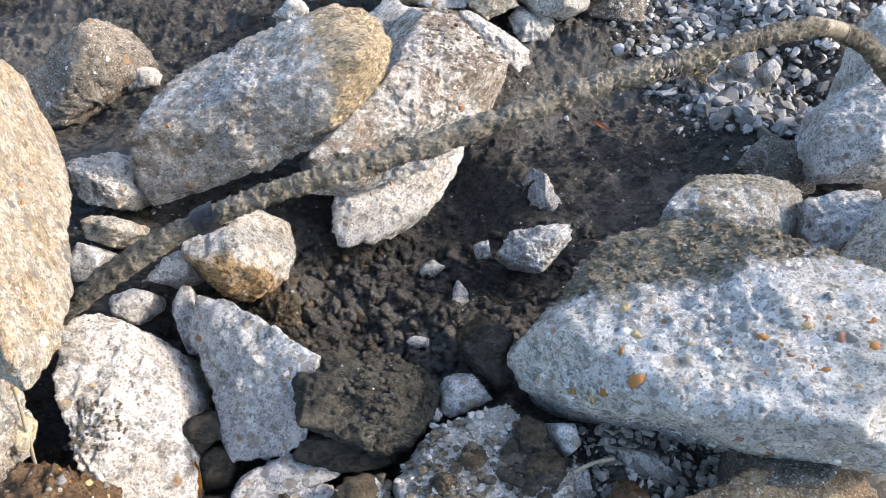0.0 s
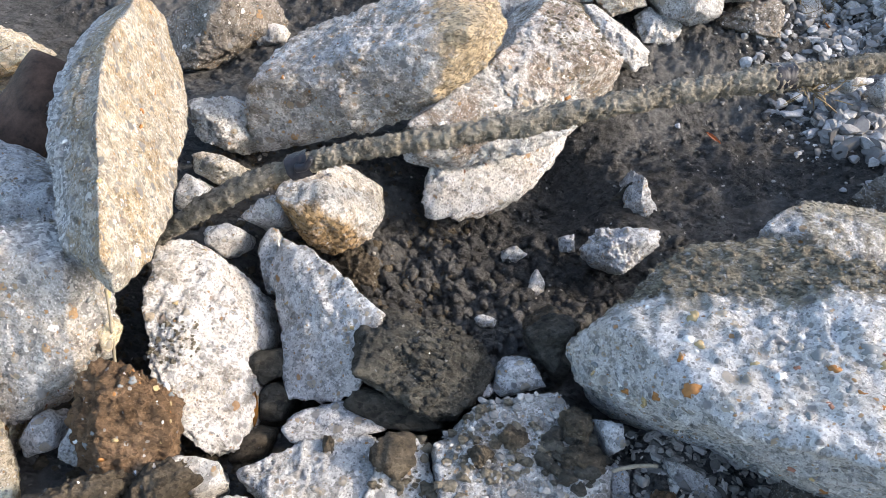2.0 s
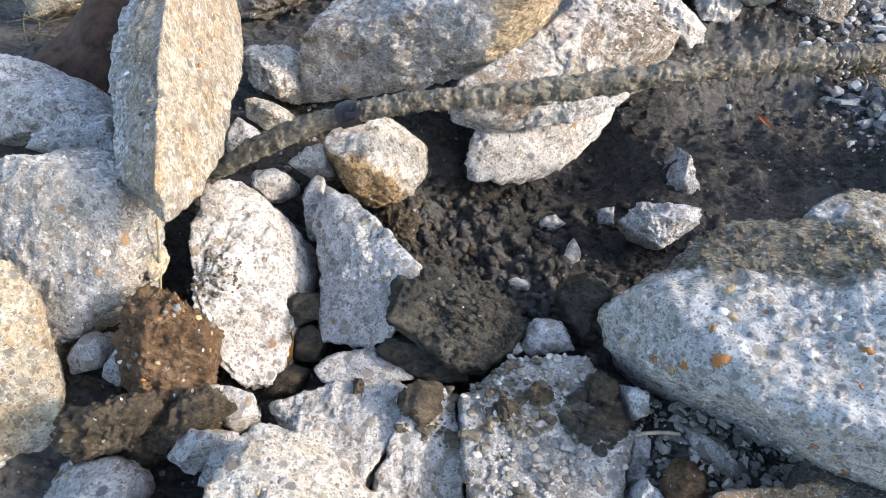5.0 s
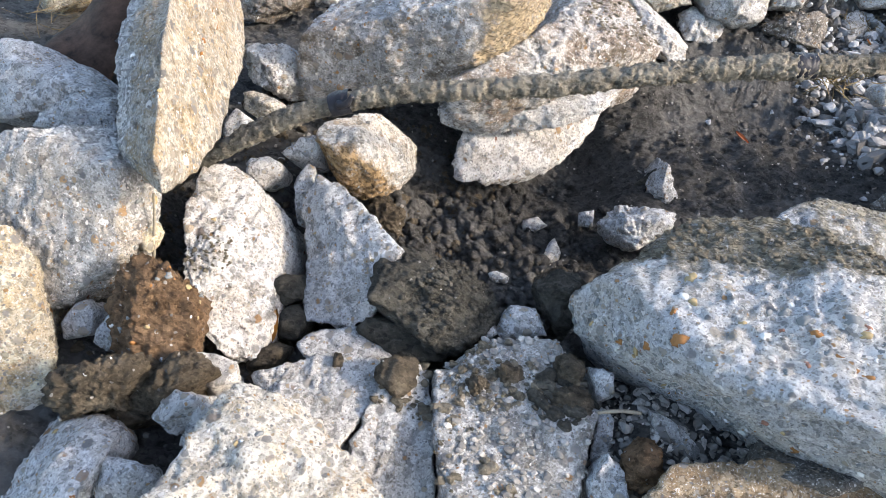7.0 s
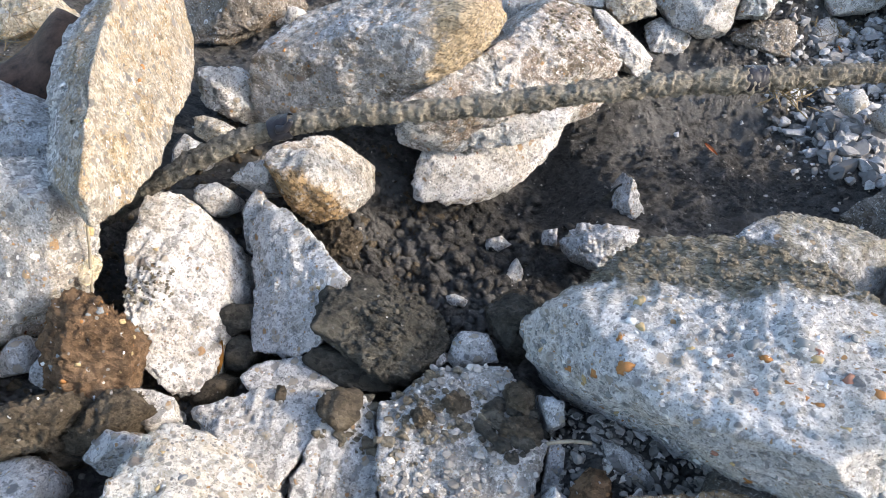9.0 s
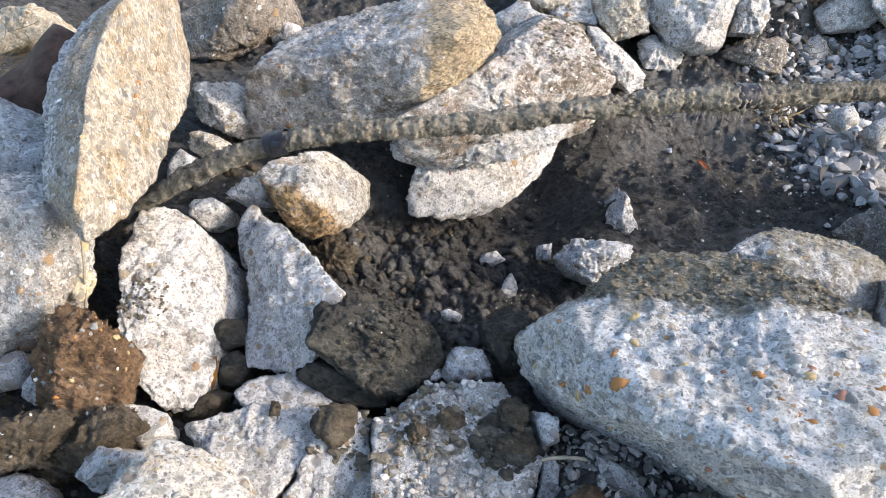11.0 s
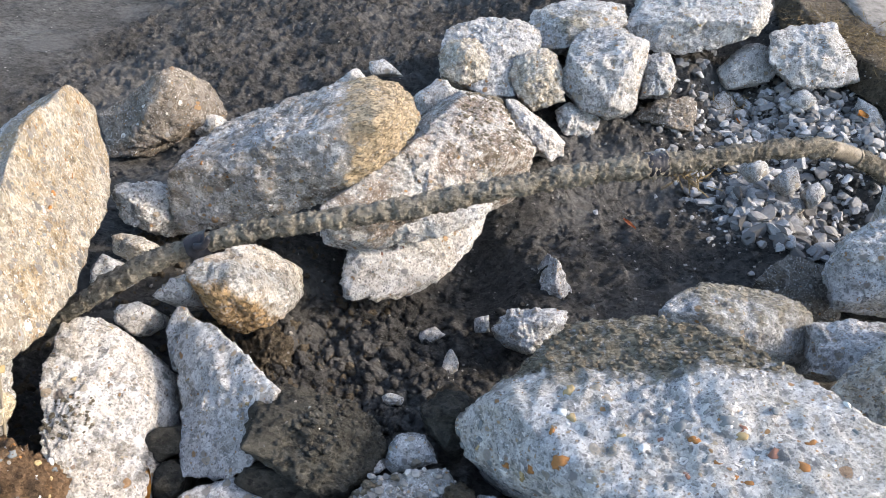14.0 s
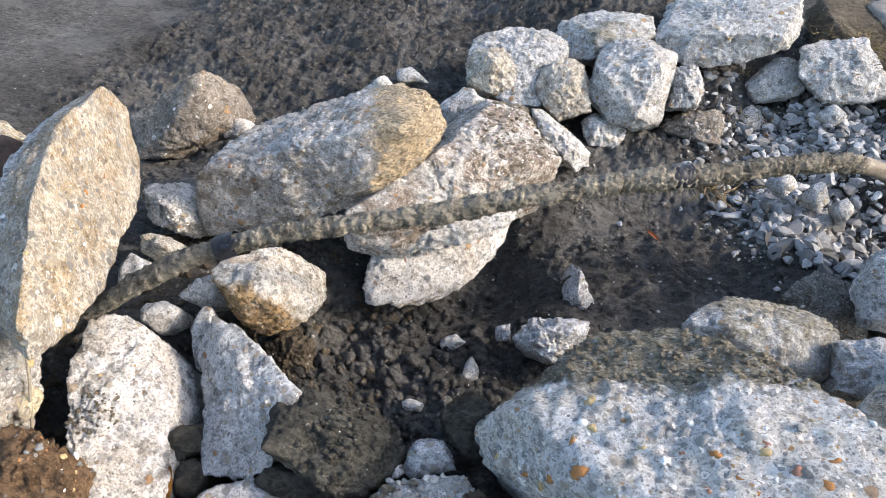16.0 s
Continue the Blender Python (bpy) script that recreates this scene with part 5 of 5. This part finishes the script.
strewn("muddy top", "mud_crumbs", "dry mud crumbs caked on the large block", "mud crumbs", M_SOIL, 420, sized(0.002, 0.007, 2.0), 45, lambda c: c[1] > 0.085)
strewn("white weathered concrete slab", "soil_crumbs", "brown soil stuck on the white slab", "soil crumbs", M_SOIL, 110, sized(0.0015, 0.005, 2.0), 46, lambda c: math.hypot(c[0] + 0.05, c[1] + 0.035) < 0.045)
strewn("rusty stained broken top", "soil_crumbs", "brown soil caked on the stained block", "soil crumbs", M_SOIL, 320, sized(0.002, 0.007, 2.0), 47, lambda c: c[0] > 0.0 and c[1] > -0.03)


# ---- pipe across the rubble ----
SPINE = [(-0.78, -0.225, 0.10), (-0.655, -0.202, 0.217), (-0.509, -0.172, 0.332), (-0.38, -0.142, 0.397), (-0.298, -0.121, 0.423), (-0.178, -0.089, 0.452),
         (-0.061, -0.054, 0.478), (0.053, -0.018, 0.507), (0.164, 0.02, 0.535), (0.265, 0.057, 0.553), (0.347, 0.088, 0.566), (0.433, 0.122, 0.575),
         (0.52, 0.158, 0.585), (0.611, 0.198, 0.594), (0.722, 0.248, 0.593), (0.813, 0.291, 0.565), (0.884, 0.326, 0.53), (0.96, 0.362, 0.48), (1.06, 0.41, 0.40)]


def spline(points, per):
    p = [Vector(q) for q in points]
    p = [2 * p[0] - p[1], *p, 2 * p[-1] - p[-2]]
    out = []
    for i in range(1, len(p) - 2):
        for k in range(per):
            t = k / per
            a, b, c, d = p[i - 1], p[i], p[i + 1], p[i + 2]
            out.append(0.5 * ((2 * b) + (c - a) * t + (2 * a - 5 * b + 4 * c - d) * t * t + (3 * b - a - 3 * c + d) * t ** 3))
    return np.array([*map(tuple, out), points[-1]])


def tube(name, path, radius, mat, segs=24, lumps=0.0, seed=0, closed=True):
    """A round bar along a path; radius is a number or one for each step."""
    path = np.asarray(path)
    n = len(path)
    rad = np.broadcast_to(radius, (n,))
    tang = np.gradient(path, axis=0)
    tang /= np.linalg.norm(tang, axis=1)[:, None]
    side = np.cross(tang, (0.0, 0.0, 1.0) if abs(tang[:, 2]).max() < 0.95 else (1.0, 0.0, 0.0))
    side /= np.linalg.norm(side, axis=1)[:, None]
    top = np.cross(side, tang)
    a = np.linspace(0, 2 * math.pi, segs, endpoint=False)
    ring = side[:, None] * np.cos(a)[None, :, None] + top[:, None] * np.sin(a)[None, :, None]
    v = path[:, None] + ring * rad[:, None, None]
    if lumps:
        q = v.reshape(-1, 3)
        h = fbm(q * np.array([70, 34, 34]), 5, 0.75, seed) * lumps + np.maximum(0, fbm(q * 110, 3, 0.6, seed + 3, True)) * lumps * 0.9
        v = v + ring * h.reshape(n, segs, 1)
    i = np.arange(n * segs).reshape(n, segs)
    j = np.roll(i, -1, axis=1)
    f = np.stack([i[:-1], j[:-1], j[1:], i[1:]], -1).reshape(-1, 4)
    v = v.reshape(-1, 3)
    if closed:
        v = np.concatenate([v, path[:1], path[-1:]])
        a0, a1 = n * segs, n * segs + 1
        caps = [(a0, a0, i[0, (k + 1) % segs], i[0, k]) for k in range(segs)] + [(a1, a1, i[-1, k], i[-1, (k + 1) % segs]) for k in range(segs)]
        tri = np.array([c[1:] for c in caps])
        me = bpy.data.meshes.new(name)
        me.from_pydata(v.tolist(), [], f.tolist() + tri.tolist())
        for p in me.polygons:
            p.use_smooth = True
        me.materials.append(mat)
        return me
    return as_mesh(name, v, f, mat)


run = spline(SPINE, 40)
pipe = new("pipe")
tagged(pipe, "long thin pipe caked in dry brown mud lying over the rubble", "pipe")
bare = (run[:, 0] > 0.735) & (run[:, 0] < 0.80)
first, last = np.flatnonzero(bare)[[0, -1]]
wave = 0.0165 + 0.0022 * lattice(np.c_[run[:, 0] * 9, run[:, 1], run[:, 2]], 5)
wave += 0.006 * np.exp(-((run[:, 0] - 0.36) / 0.06) ** 2)
part("mud_crust", tube("mud_crust", run[:first + 1], wave[:first + 1], M_CRUST, 64, 0.0030, 61), pipe, label="dry brown mud crust")
part("bare_section", tube("bare_section", run[first - 3:last + 4], 0.0175, M_PIPE, 28), pipe, label="smooth bare tan pipe")
part("mud_crust", tube("mud_crust", run[last:], wave[last:], M_CRUST, 64, 0.0030, 67), pipe, label="dry brown mud crust")


def strap(at, span, loose):
    """A dark band round the pipe with a loose end."""
    k = int(np.argmin(abs(run[:, 0] - at)))
    band = run[k - span:k + span + 1]
    part("strap", tube("strap", band, 0.0225, M_TAPE, 24, 0.0012, 71, False), pipe, label="black plastic strap")
    if loose:
        p = run[k]
        tail = spline([tuple(p + (0.0, -0.020, 0.008)), tuple(p + (0.016, -0.022, 0.016)), tuple(p + (0.026, -0.018, 0.034))], 8)
        part("strap_end", tube("strap_end", tail, np.linspace(0.009, 0.005, len(tail)), M_TAPE, 8), pipe, label="black plastic strap end")


strap(-0.405, 6, True)
strap(0.385, 9, False)


# ---- rusted sheet, board and small things ----
def sheet(name, label, category, mat, at, wide, deep, bend, thick, hole=None):
    """A bent metal sheet with thickness."""
    bm = bmesh.new()
    nu, nv = 24, 18
    grid = {}
    for s in (0, 1):
        for i in range(nu + 1):
            for j in range(nv + 1):
                u, w = i / nu - 0.5, j / nv - 0.5
                x = u * wide * (1 - 0.25 * w)
                z = bend * (4 * u * u) * -1 + 0.008 * math.sin(9 * w + 5 * u) - s * thick
                grid[s, i, j] = bm.verts.new((x, w * deep, z))
    for s in (0, 1):
        for i in range(nu):
            for j in range(nv):
                if hole and math.hypot((i - hole[0]), (j - hole[1])) < hole[2]:
                    continue
                q = [grid[s, i, j], grid[s, i + 1, j], grid[s, i + 1, j + 1], grid[s, i, j + 1]]
                bm.faces.new(q if s == 0 else q[::-1])
    edge = [(i, 0) for i in range(nu)] + [(nu, j) for j in range(nv)] + [(i, nv) for i in range(nu, 0, -1)] + [(0, j) for j in range(nv, 0, -1)]
    for (a, b), (c, d) in zip(edge, edge[1:] + edge[:1]):
        bm.faces.new([grid[0, c, d], grid[0, a, b], grid[1, a, b], grid[1, c, d]])
    me = bpy.data.meshes.new(name)
    bm.to_mesh(me)
    bm.free()
    for p in me.polygons:
        p.use_smooth = True
    me.materials.append(mat)
    ob = new(name, me)
    ob.matrix_world = at
    return tagged(ob, label, category)


sheet("metal_sheet", "bent dark rusted metal sheet with a small hole", "metal sheet", M_RUST, pose(-1.10, 0.03, 0.245, 27, 10, -8), 0.17, 0.29, 0.030, 0.003, (19, 11, 1.3))


def leaf(name, label, mat, at, length, width):
    bm = bmesh.new()
    rows = []
    for i in range(13):
        t = i / 12
        w = width * math.sin(math.pi * min(1, t ** 0.8)) ** 0.8 * 0.5 + 0.0004
        rows.append([bm.verts.new(((t - 0.5) * length, s * w, 0.25 * width * abs(s) + 0.012 * length * math.sin(5 * t))) for s in (-1, -0.5, 0, 0.5, 1)])
    for a, b in zip(rows, rows[1:]):
        for k in range(4):
            bm.faces.new([a[k], b[k], b[k + 1], a[k + 1]])
    bmesh.ops.solidify(bm, geom=bm.faces[:], thickness=0.0008)
    me = bpy.data.meshes.new(name)
    bm.to_mesh(me)
    bm.free()
    me.materials.append(mat)
    ob = new(name, me)
    ob.matrix_world = at
    return tagged(ob, label, "leaf")


leaf("leaf", "dry orange-brown willow leaf standing on the white slab", M_LEAF, pose(-0.424, -0.425, 0.022, 20, -50, 95), 0.075, 0.019)
leaf("leaf", "narrow red leaf lying on wet mud", M_REDLEAF, pose(0.483, 0.662, float(lie(0.483, 0.662)) + 0.016, 10, 0, -50), 0.055, 0.012)
leaf("leaf", "fallen ochre leaf on the gravel", M_LEAF, pose(1.16, 1.13, float(lie(1.16, 1.13)) + 0.05, 20, 10, 30), 0.045, 0.035)
leaf("leaf", "small ochre leaf on the gravel edge", M_LEAF, pose(0.80, 1.12, float(lie(0.80, 1.12)) + 0.03, 40, 30, 80), 0.035, 0.02)
stick = new("stick", tube("stick", spline([(-0.650, -0.415, 0.275), (-0.652, -0.43, 0.20), (-0.650, -0.46, 0.10), (-0.648, -0.47, 0.04)], 8), 0.0022, M_WIRE, 10, 0.0005, 5))
tagged(stick, "thin pale stick standing in the gap between blocks", "stick")
twig = new("twig", tube("twig", spline([(0.205, -0.475, 0.155), (0.24, -0.462, 0.162), (0.275, -0.455, 0.165)], 8), 0.003, M_WIRE, 8, 0.0005, 9))
tagged(twig, "short grey twig across the joint", "twig")

# ---- loose soil, gravel and grit ----
scatter("mud_crumbs", "dark crumbs of churned mud in the hollow", "mud crumbs", M_MUD, 2300, spot(-0.10, 0.05, 0.17, 0.16), sized(0.002, 0.027, 4.2), 5, 2, 0.45, 0.95)
scatter("mud_crumbs", "dark crumbs of mud behind the blocks", "mud crumbs", M_MUD, 1100, box(-1.0, 0.75, 0.45, 1.25), sized(0.003, 0.013, 2.5), 6, 2)
scatter("mud_crumbs", "dark crumbs of mud between the slabs", "mud crumbs", M_MUD, 1200, box(-0.95, 0.35, -0.85, -0.05), sized(0.004, 0.020, 2.0), 7, 2)
scatter("mud_crumbs", "dark crumbs of mud beside the large block", "mud crumbs", M_MUD, 1500, box(-0.05, 0.62, -0.12, 0.30), sized(0.003, 0.017, 2.6), 15, 2, 0.45, 0.9)
scatter("soil_crumbs", "brown crumbs of soil in the gaps of the rubble", "soil crumbs", M_EARTH, 1300, box(-0.78, -0.12, -0.62, 0.32), sized(0.003, 0.016, 2.2), 16, 2, 0.35, 0.9)
scatter("grit", "small stones lying on the wet mud", "grit", M_GRIT, 420, box(-0.35, 0.95, 0.0, 1.1), sized(0.002, 0.008, 3.0), 8, 2)
scatter("grit", "small stones in the gaps of the rubble", "grit", M_GRIT, 500, box(-0.95, 0.2, -0.85, 0.25), sized(0.002, 0.010, 2.5), 9, 2)
scatter("gravel", "grey gravel and soil below the large block", "gravel", M_GRIT, 1300, box(0.18, 0.62, -0.62, -0.33), sized(0.003, 0.017, 2.0), 10, 2)
scatter("gravel", "heap of pale grey crushed gravel", "gravel", M_GRAVEL, 2600, spot(1.00, 1.08, 0.18, 0.15), sized(0.004, 0.030, 2.6), 11, 2, 0.25)
scatter("gravel", "spill of grey gravel under the pipe", "gravel", M_GRAVEL, 900, spot(0.93, 0.80, 0.11, 0.09), sized(0.004, 0.036, 2.4), 12, 2, 0.2)
scatter("mud_crumbs", "dark mud crumbs among the spilled gravel", "mud crumbs", M_MUD, 900, spot(0.95, 0.84, 0.13, 0.11), sized(0.003, 0.018, 2.2), 17, 2, 0.3, 0.9)
scatter("gravel", "gravel thinning out on the mud", "gravel", M_GRAVEL, 220, spot(0.72, 0.95, 0.16, 0.18), sized(0.004, 0.016, 2.2), 13, 2, 0.3)


def fibres(name, label, category, mat, count, centre, spread, length, seed):
    """A tangle of dry stalks and roots."""
    rng = np.random.RandomState(seed)
    verts, faces = [], []
    base = 0
    for _ in range(count):
        p = np.array(centre) + rng.normal(size=3) * spread
        way = rng.normal(size=3) * (1, 1, 0.45)
        way /= np.linalg.norm(way)
        bend = rng.normal(size=3) * 0.5
        steps = np.linspace(0, 1, 7)[:, None]
        path = p + (way * steps + bend * steps ** 2 * 0.5) * length * rng.uniform(0.4, 1.2)
        rad = rng.uniform(0.0006, 0.0014)
        tang = np.gradient(path, axis=0)
        side = np.cross(tang, (0.31, 0.2, 0.9))
        side /= np.linalg.norm(side, axis=1)[:, None]
        top = np.cross(side, tang)
        top /= np.linalg.norm(top, axis=1)[:, None]
        a = np.array([0, 2.1, 4.2])
        ring = side[:, None] * np.cos(a)[None, :, None] + top[:, None] * np.sin(a)[None, :, None]
        verts.append((path[:, None] + ring * rad).reshape(-1, 3))
        i = np.arange(21).reshape(7, 3) + base
        j = np.roll(i, -1, axis=1)
        faces.append(np.stack([i[:-1], j[:-1], j[1:], i[1:]], -1).reshape(-1, 4))
        base += 21
    ob = new(name, as_mesh(name, np.concatenate(verts), np.concatenate(faces), mat))
    return tagged(ob, label, category, kind="stuff")


fibres("dry_grass", "dry grass on the earth bank", "dry grass", M_STRAW, 700, (1.20, 1.50, 0.465), (0.10, 0.12, 0.012), 0.05, 3)
fibres("dry_grass", "dry roots hanging from the muddy pipe", "roots", M_STRAW, 90, (0.43, 0.12, 0.552), (0.035, 0.012, 0.008), 0.03, 4)
fibres("dry_grass", "dead stalks beside the rusted sheet", "dry grass", M_STRAW, 40, (-1.33, 0.22, 0.13), (0.08, 0.06, 0.03), 0.08, 5)
fibres("dry_leaves", "brown leaf litter between the far blocks", "leaf litter", M_STRAW, 140, (0.80, 1.24, 0.25), (0.05, 0.03, 0.01), 0.03, 6)


# ---- aggregate in the broken faces ----
PEBBLES = {}


def pebble_mesh(kind, mat, shape):
    if (kind, shape) not in PEBBLES:
        d, f = ball(3)
        v = d * (1 + 0.45 * lattice(d * 1.4 + shape * 9.1, shape) + 0.15 * lattice(d * 3.3 + shape, shape))[:, None] * np.array([1.0, 0.55 + 0.12 * shape, 0.42])
        PEBBLES[kind, shape] = as_mesh("pebble", v, f, mat)
    return PEBBLES[kind, shape]


KINDS = {"O": M_PEB_O, "R": M_PEB_R, "G": M_PEB_G, "W": M_PEB_W, "Y": M_PEB_Y}


def stud(ob, count, share, size, seed, given=(), test=None):
    """Rounded stones set in a block's fracture, as parts of it."""
    rng = np.random.RandomState(seed)
    me = ob.data
    co = np.empty(len(me.vertices) * 3)
    no = np.empty(len(me.vertices) * 3)
    me.vertices.foreach_get("co", co)
    me.vertices.foreach_get("normal", no)
    co, no = co.reshape(-1, 3), no.reshape(-1, 3)
    up = np.flatnonzero(no[:, 2] > 0.35)
    spots = []
    for x, y, kind, s in given:
        k = up[np.argmin(((co[up, :2] - (x, y)) ** 2).sum(1))]
        spots.append((k, kind, s))
    pool = [k for k in np.flatnonzero(no[:, 2] > -0.2) if test is None or test(co[k])]
    for k in rng.choice(pool, min(count, len(pool)), replace=False):
        spots.append((k, "".join(share)[rng.randint(len(share))], size[0] + (size[1] - size[0]) * rng.uniform() ** 2.2))
    for k, kind, s in spots:
        n = Vector(no[k])
        turn = n.to_track_quat('Z', 'Y').to_matrix().to_4x4() @ pose(0, 0, 0, 0, 0, rng.uniform(0, 360))
        at = Matrix.Translation(Vector(co[k]) - n * s * 0.30) @ turn @ Matrix.Diagonal((s, s, s, 1))
        part("pebble", pebble_mesh(kind, KINDS[kind], rng.randint(3)), ob, at)


def rock_like(words):
    return [ob for ob in ROCKS if words in ob["label"]][0]


BOLD = [(-0.122, -0.105, 'O', 0.0170), (0.088, -0.105, 'O', 0.0180), (0.116, -0.127, 'O', 0.0132), (0.209, -0.114, 'O', 0.0170), (0.133, -0.139, 'O', 0.0154), (0.064, -0.068, 'O', 0.0110), (-0.112, -0.025, 'Y', 0.0113), (0.174, -0.081, 'R', 0.0160), (0.091, 0.008, 'G', 0.0153), (0.119, -0.035, 'G', 0.0150), (-0.041, -0.058, 'Y', 0.0124), (0.054, -0.041, 'G', 0.0137), (-0.122, 0.032, 'Y', 0.0142), (-0.079, 0.051, 'Y', 0.0117), (0.225, -0.071, 'O', 0.0112), (-0.003, -0.078, 'W', 0.0086), (0.036, -0.004, 'W', 0.0088), (0.133, -0.062, 'Y', 0.0110), (-0.016, -0.077, 'R', 0.0098), (0.105, -0.066, 'W', 0.0099)]
stud(rock_like("orange pebbles"), 260, "GGWGYGGWGOGRGW", (0.004, 0.012), 1, BOLD, lambda c: c[1] < 0.06)
stud(rock_like("pale ochre broken end"), 45, "OGGYOGW", (0.004, 0.011), 2)
stud(rock_like("ochre weathered face"), 60, "YYOGWG", (0.004, 0.010), 3)
stud(rock_like("warm broken side"), 50, "GGWYRG", (0.003, 0.009), 4)
stud(rock_like("white weathered concrete slab"), 35, "GGWRYG", (0.003, 0.009), 5)
stud(rock_like("pitted grey concrete"), 35, "GGWYG", (0.003, 0.008), 6)
stud(rock_like("rusty brown clod"), 60, "GWYGO", (0.003, 0.009), 7)
stud(rock_like("mud crumbs on its flat top"), 60, "GWYGG", (0.003, 0.010), 8)
stud(rock_like("warm cream slab"), 70, "WYGWY", (0.003, 0.009), 9)
stud(rock_like("yellowish sunlit"), 30, "YYOGW", (0.004, 0.009), 10)
stud(rock_like("blue-grey broken concrete chunk"), 22, "GGYWO", (0.003, 0.010), 11)
stud(rock_like("smooth-sided clod"), 18, "GWGG", (0.002, 0.005), 12)
stud(rock_like("white topped lump"), 16, "GYGW", (0.003, 0.008), 13)
stud(rock_like("white broken concrete lump"), 30, "GYWRG", (0.003, 0.009), 14)
stud(rock_like("rusty stained broken top"), 40, "GYOWG", (0.003, 0.009), 15)
stud(rock_like("long brown clod"), 16, "GWG", (0.002, 0.006), 16)
stud(rock_like("long grey block with a bright"), 24, "GGYW", (0.004, 0.009), 17)
stud(rock_like("cream rounded block"), 24, "YOGW", (0.004, 0.010), 18)
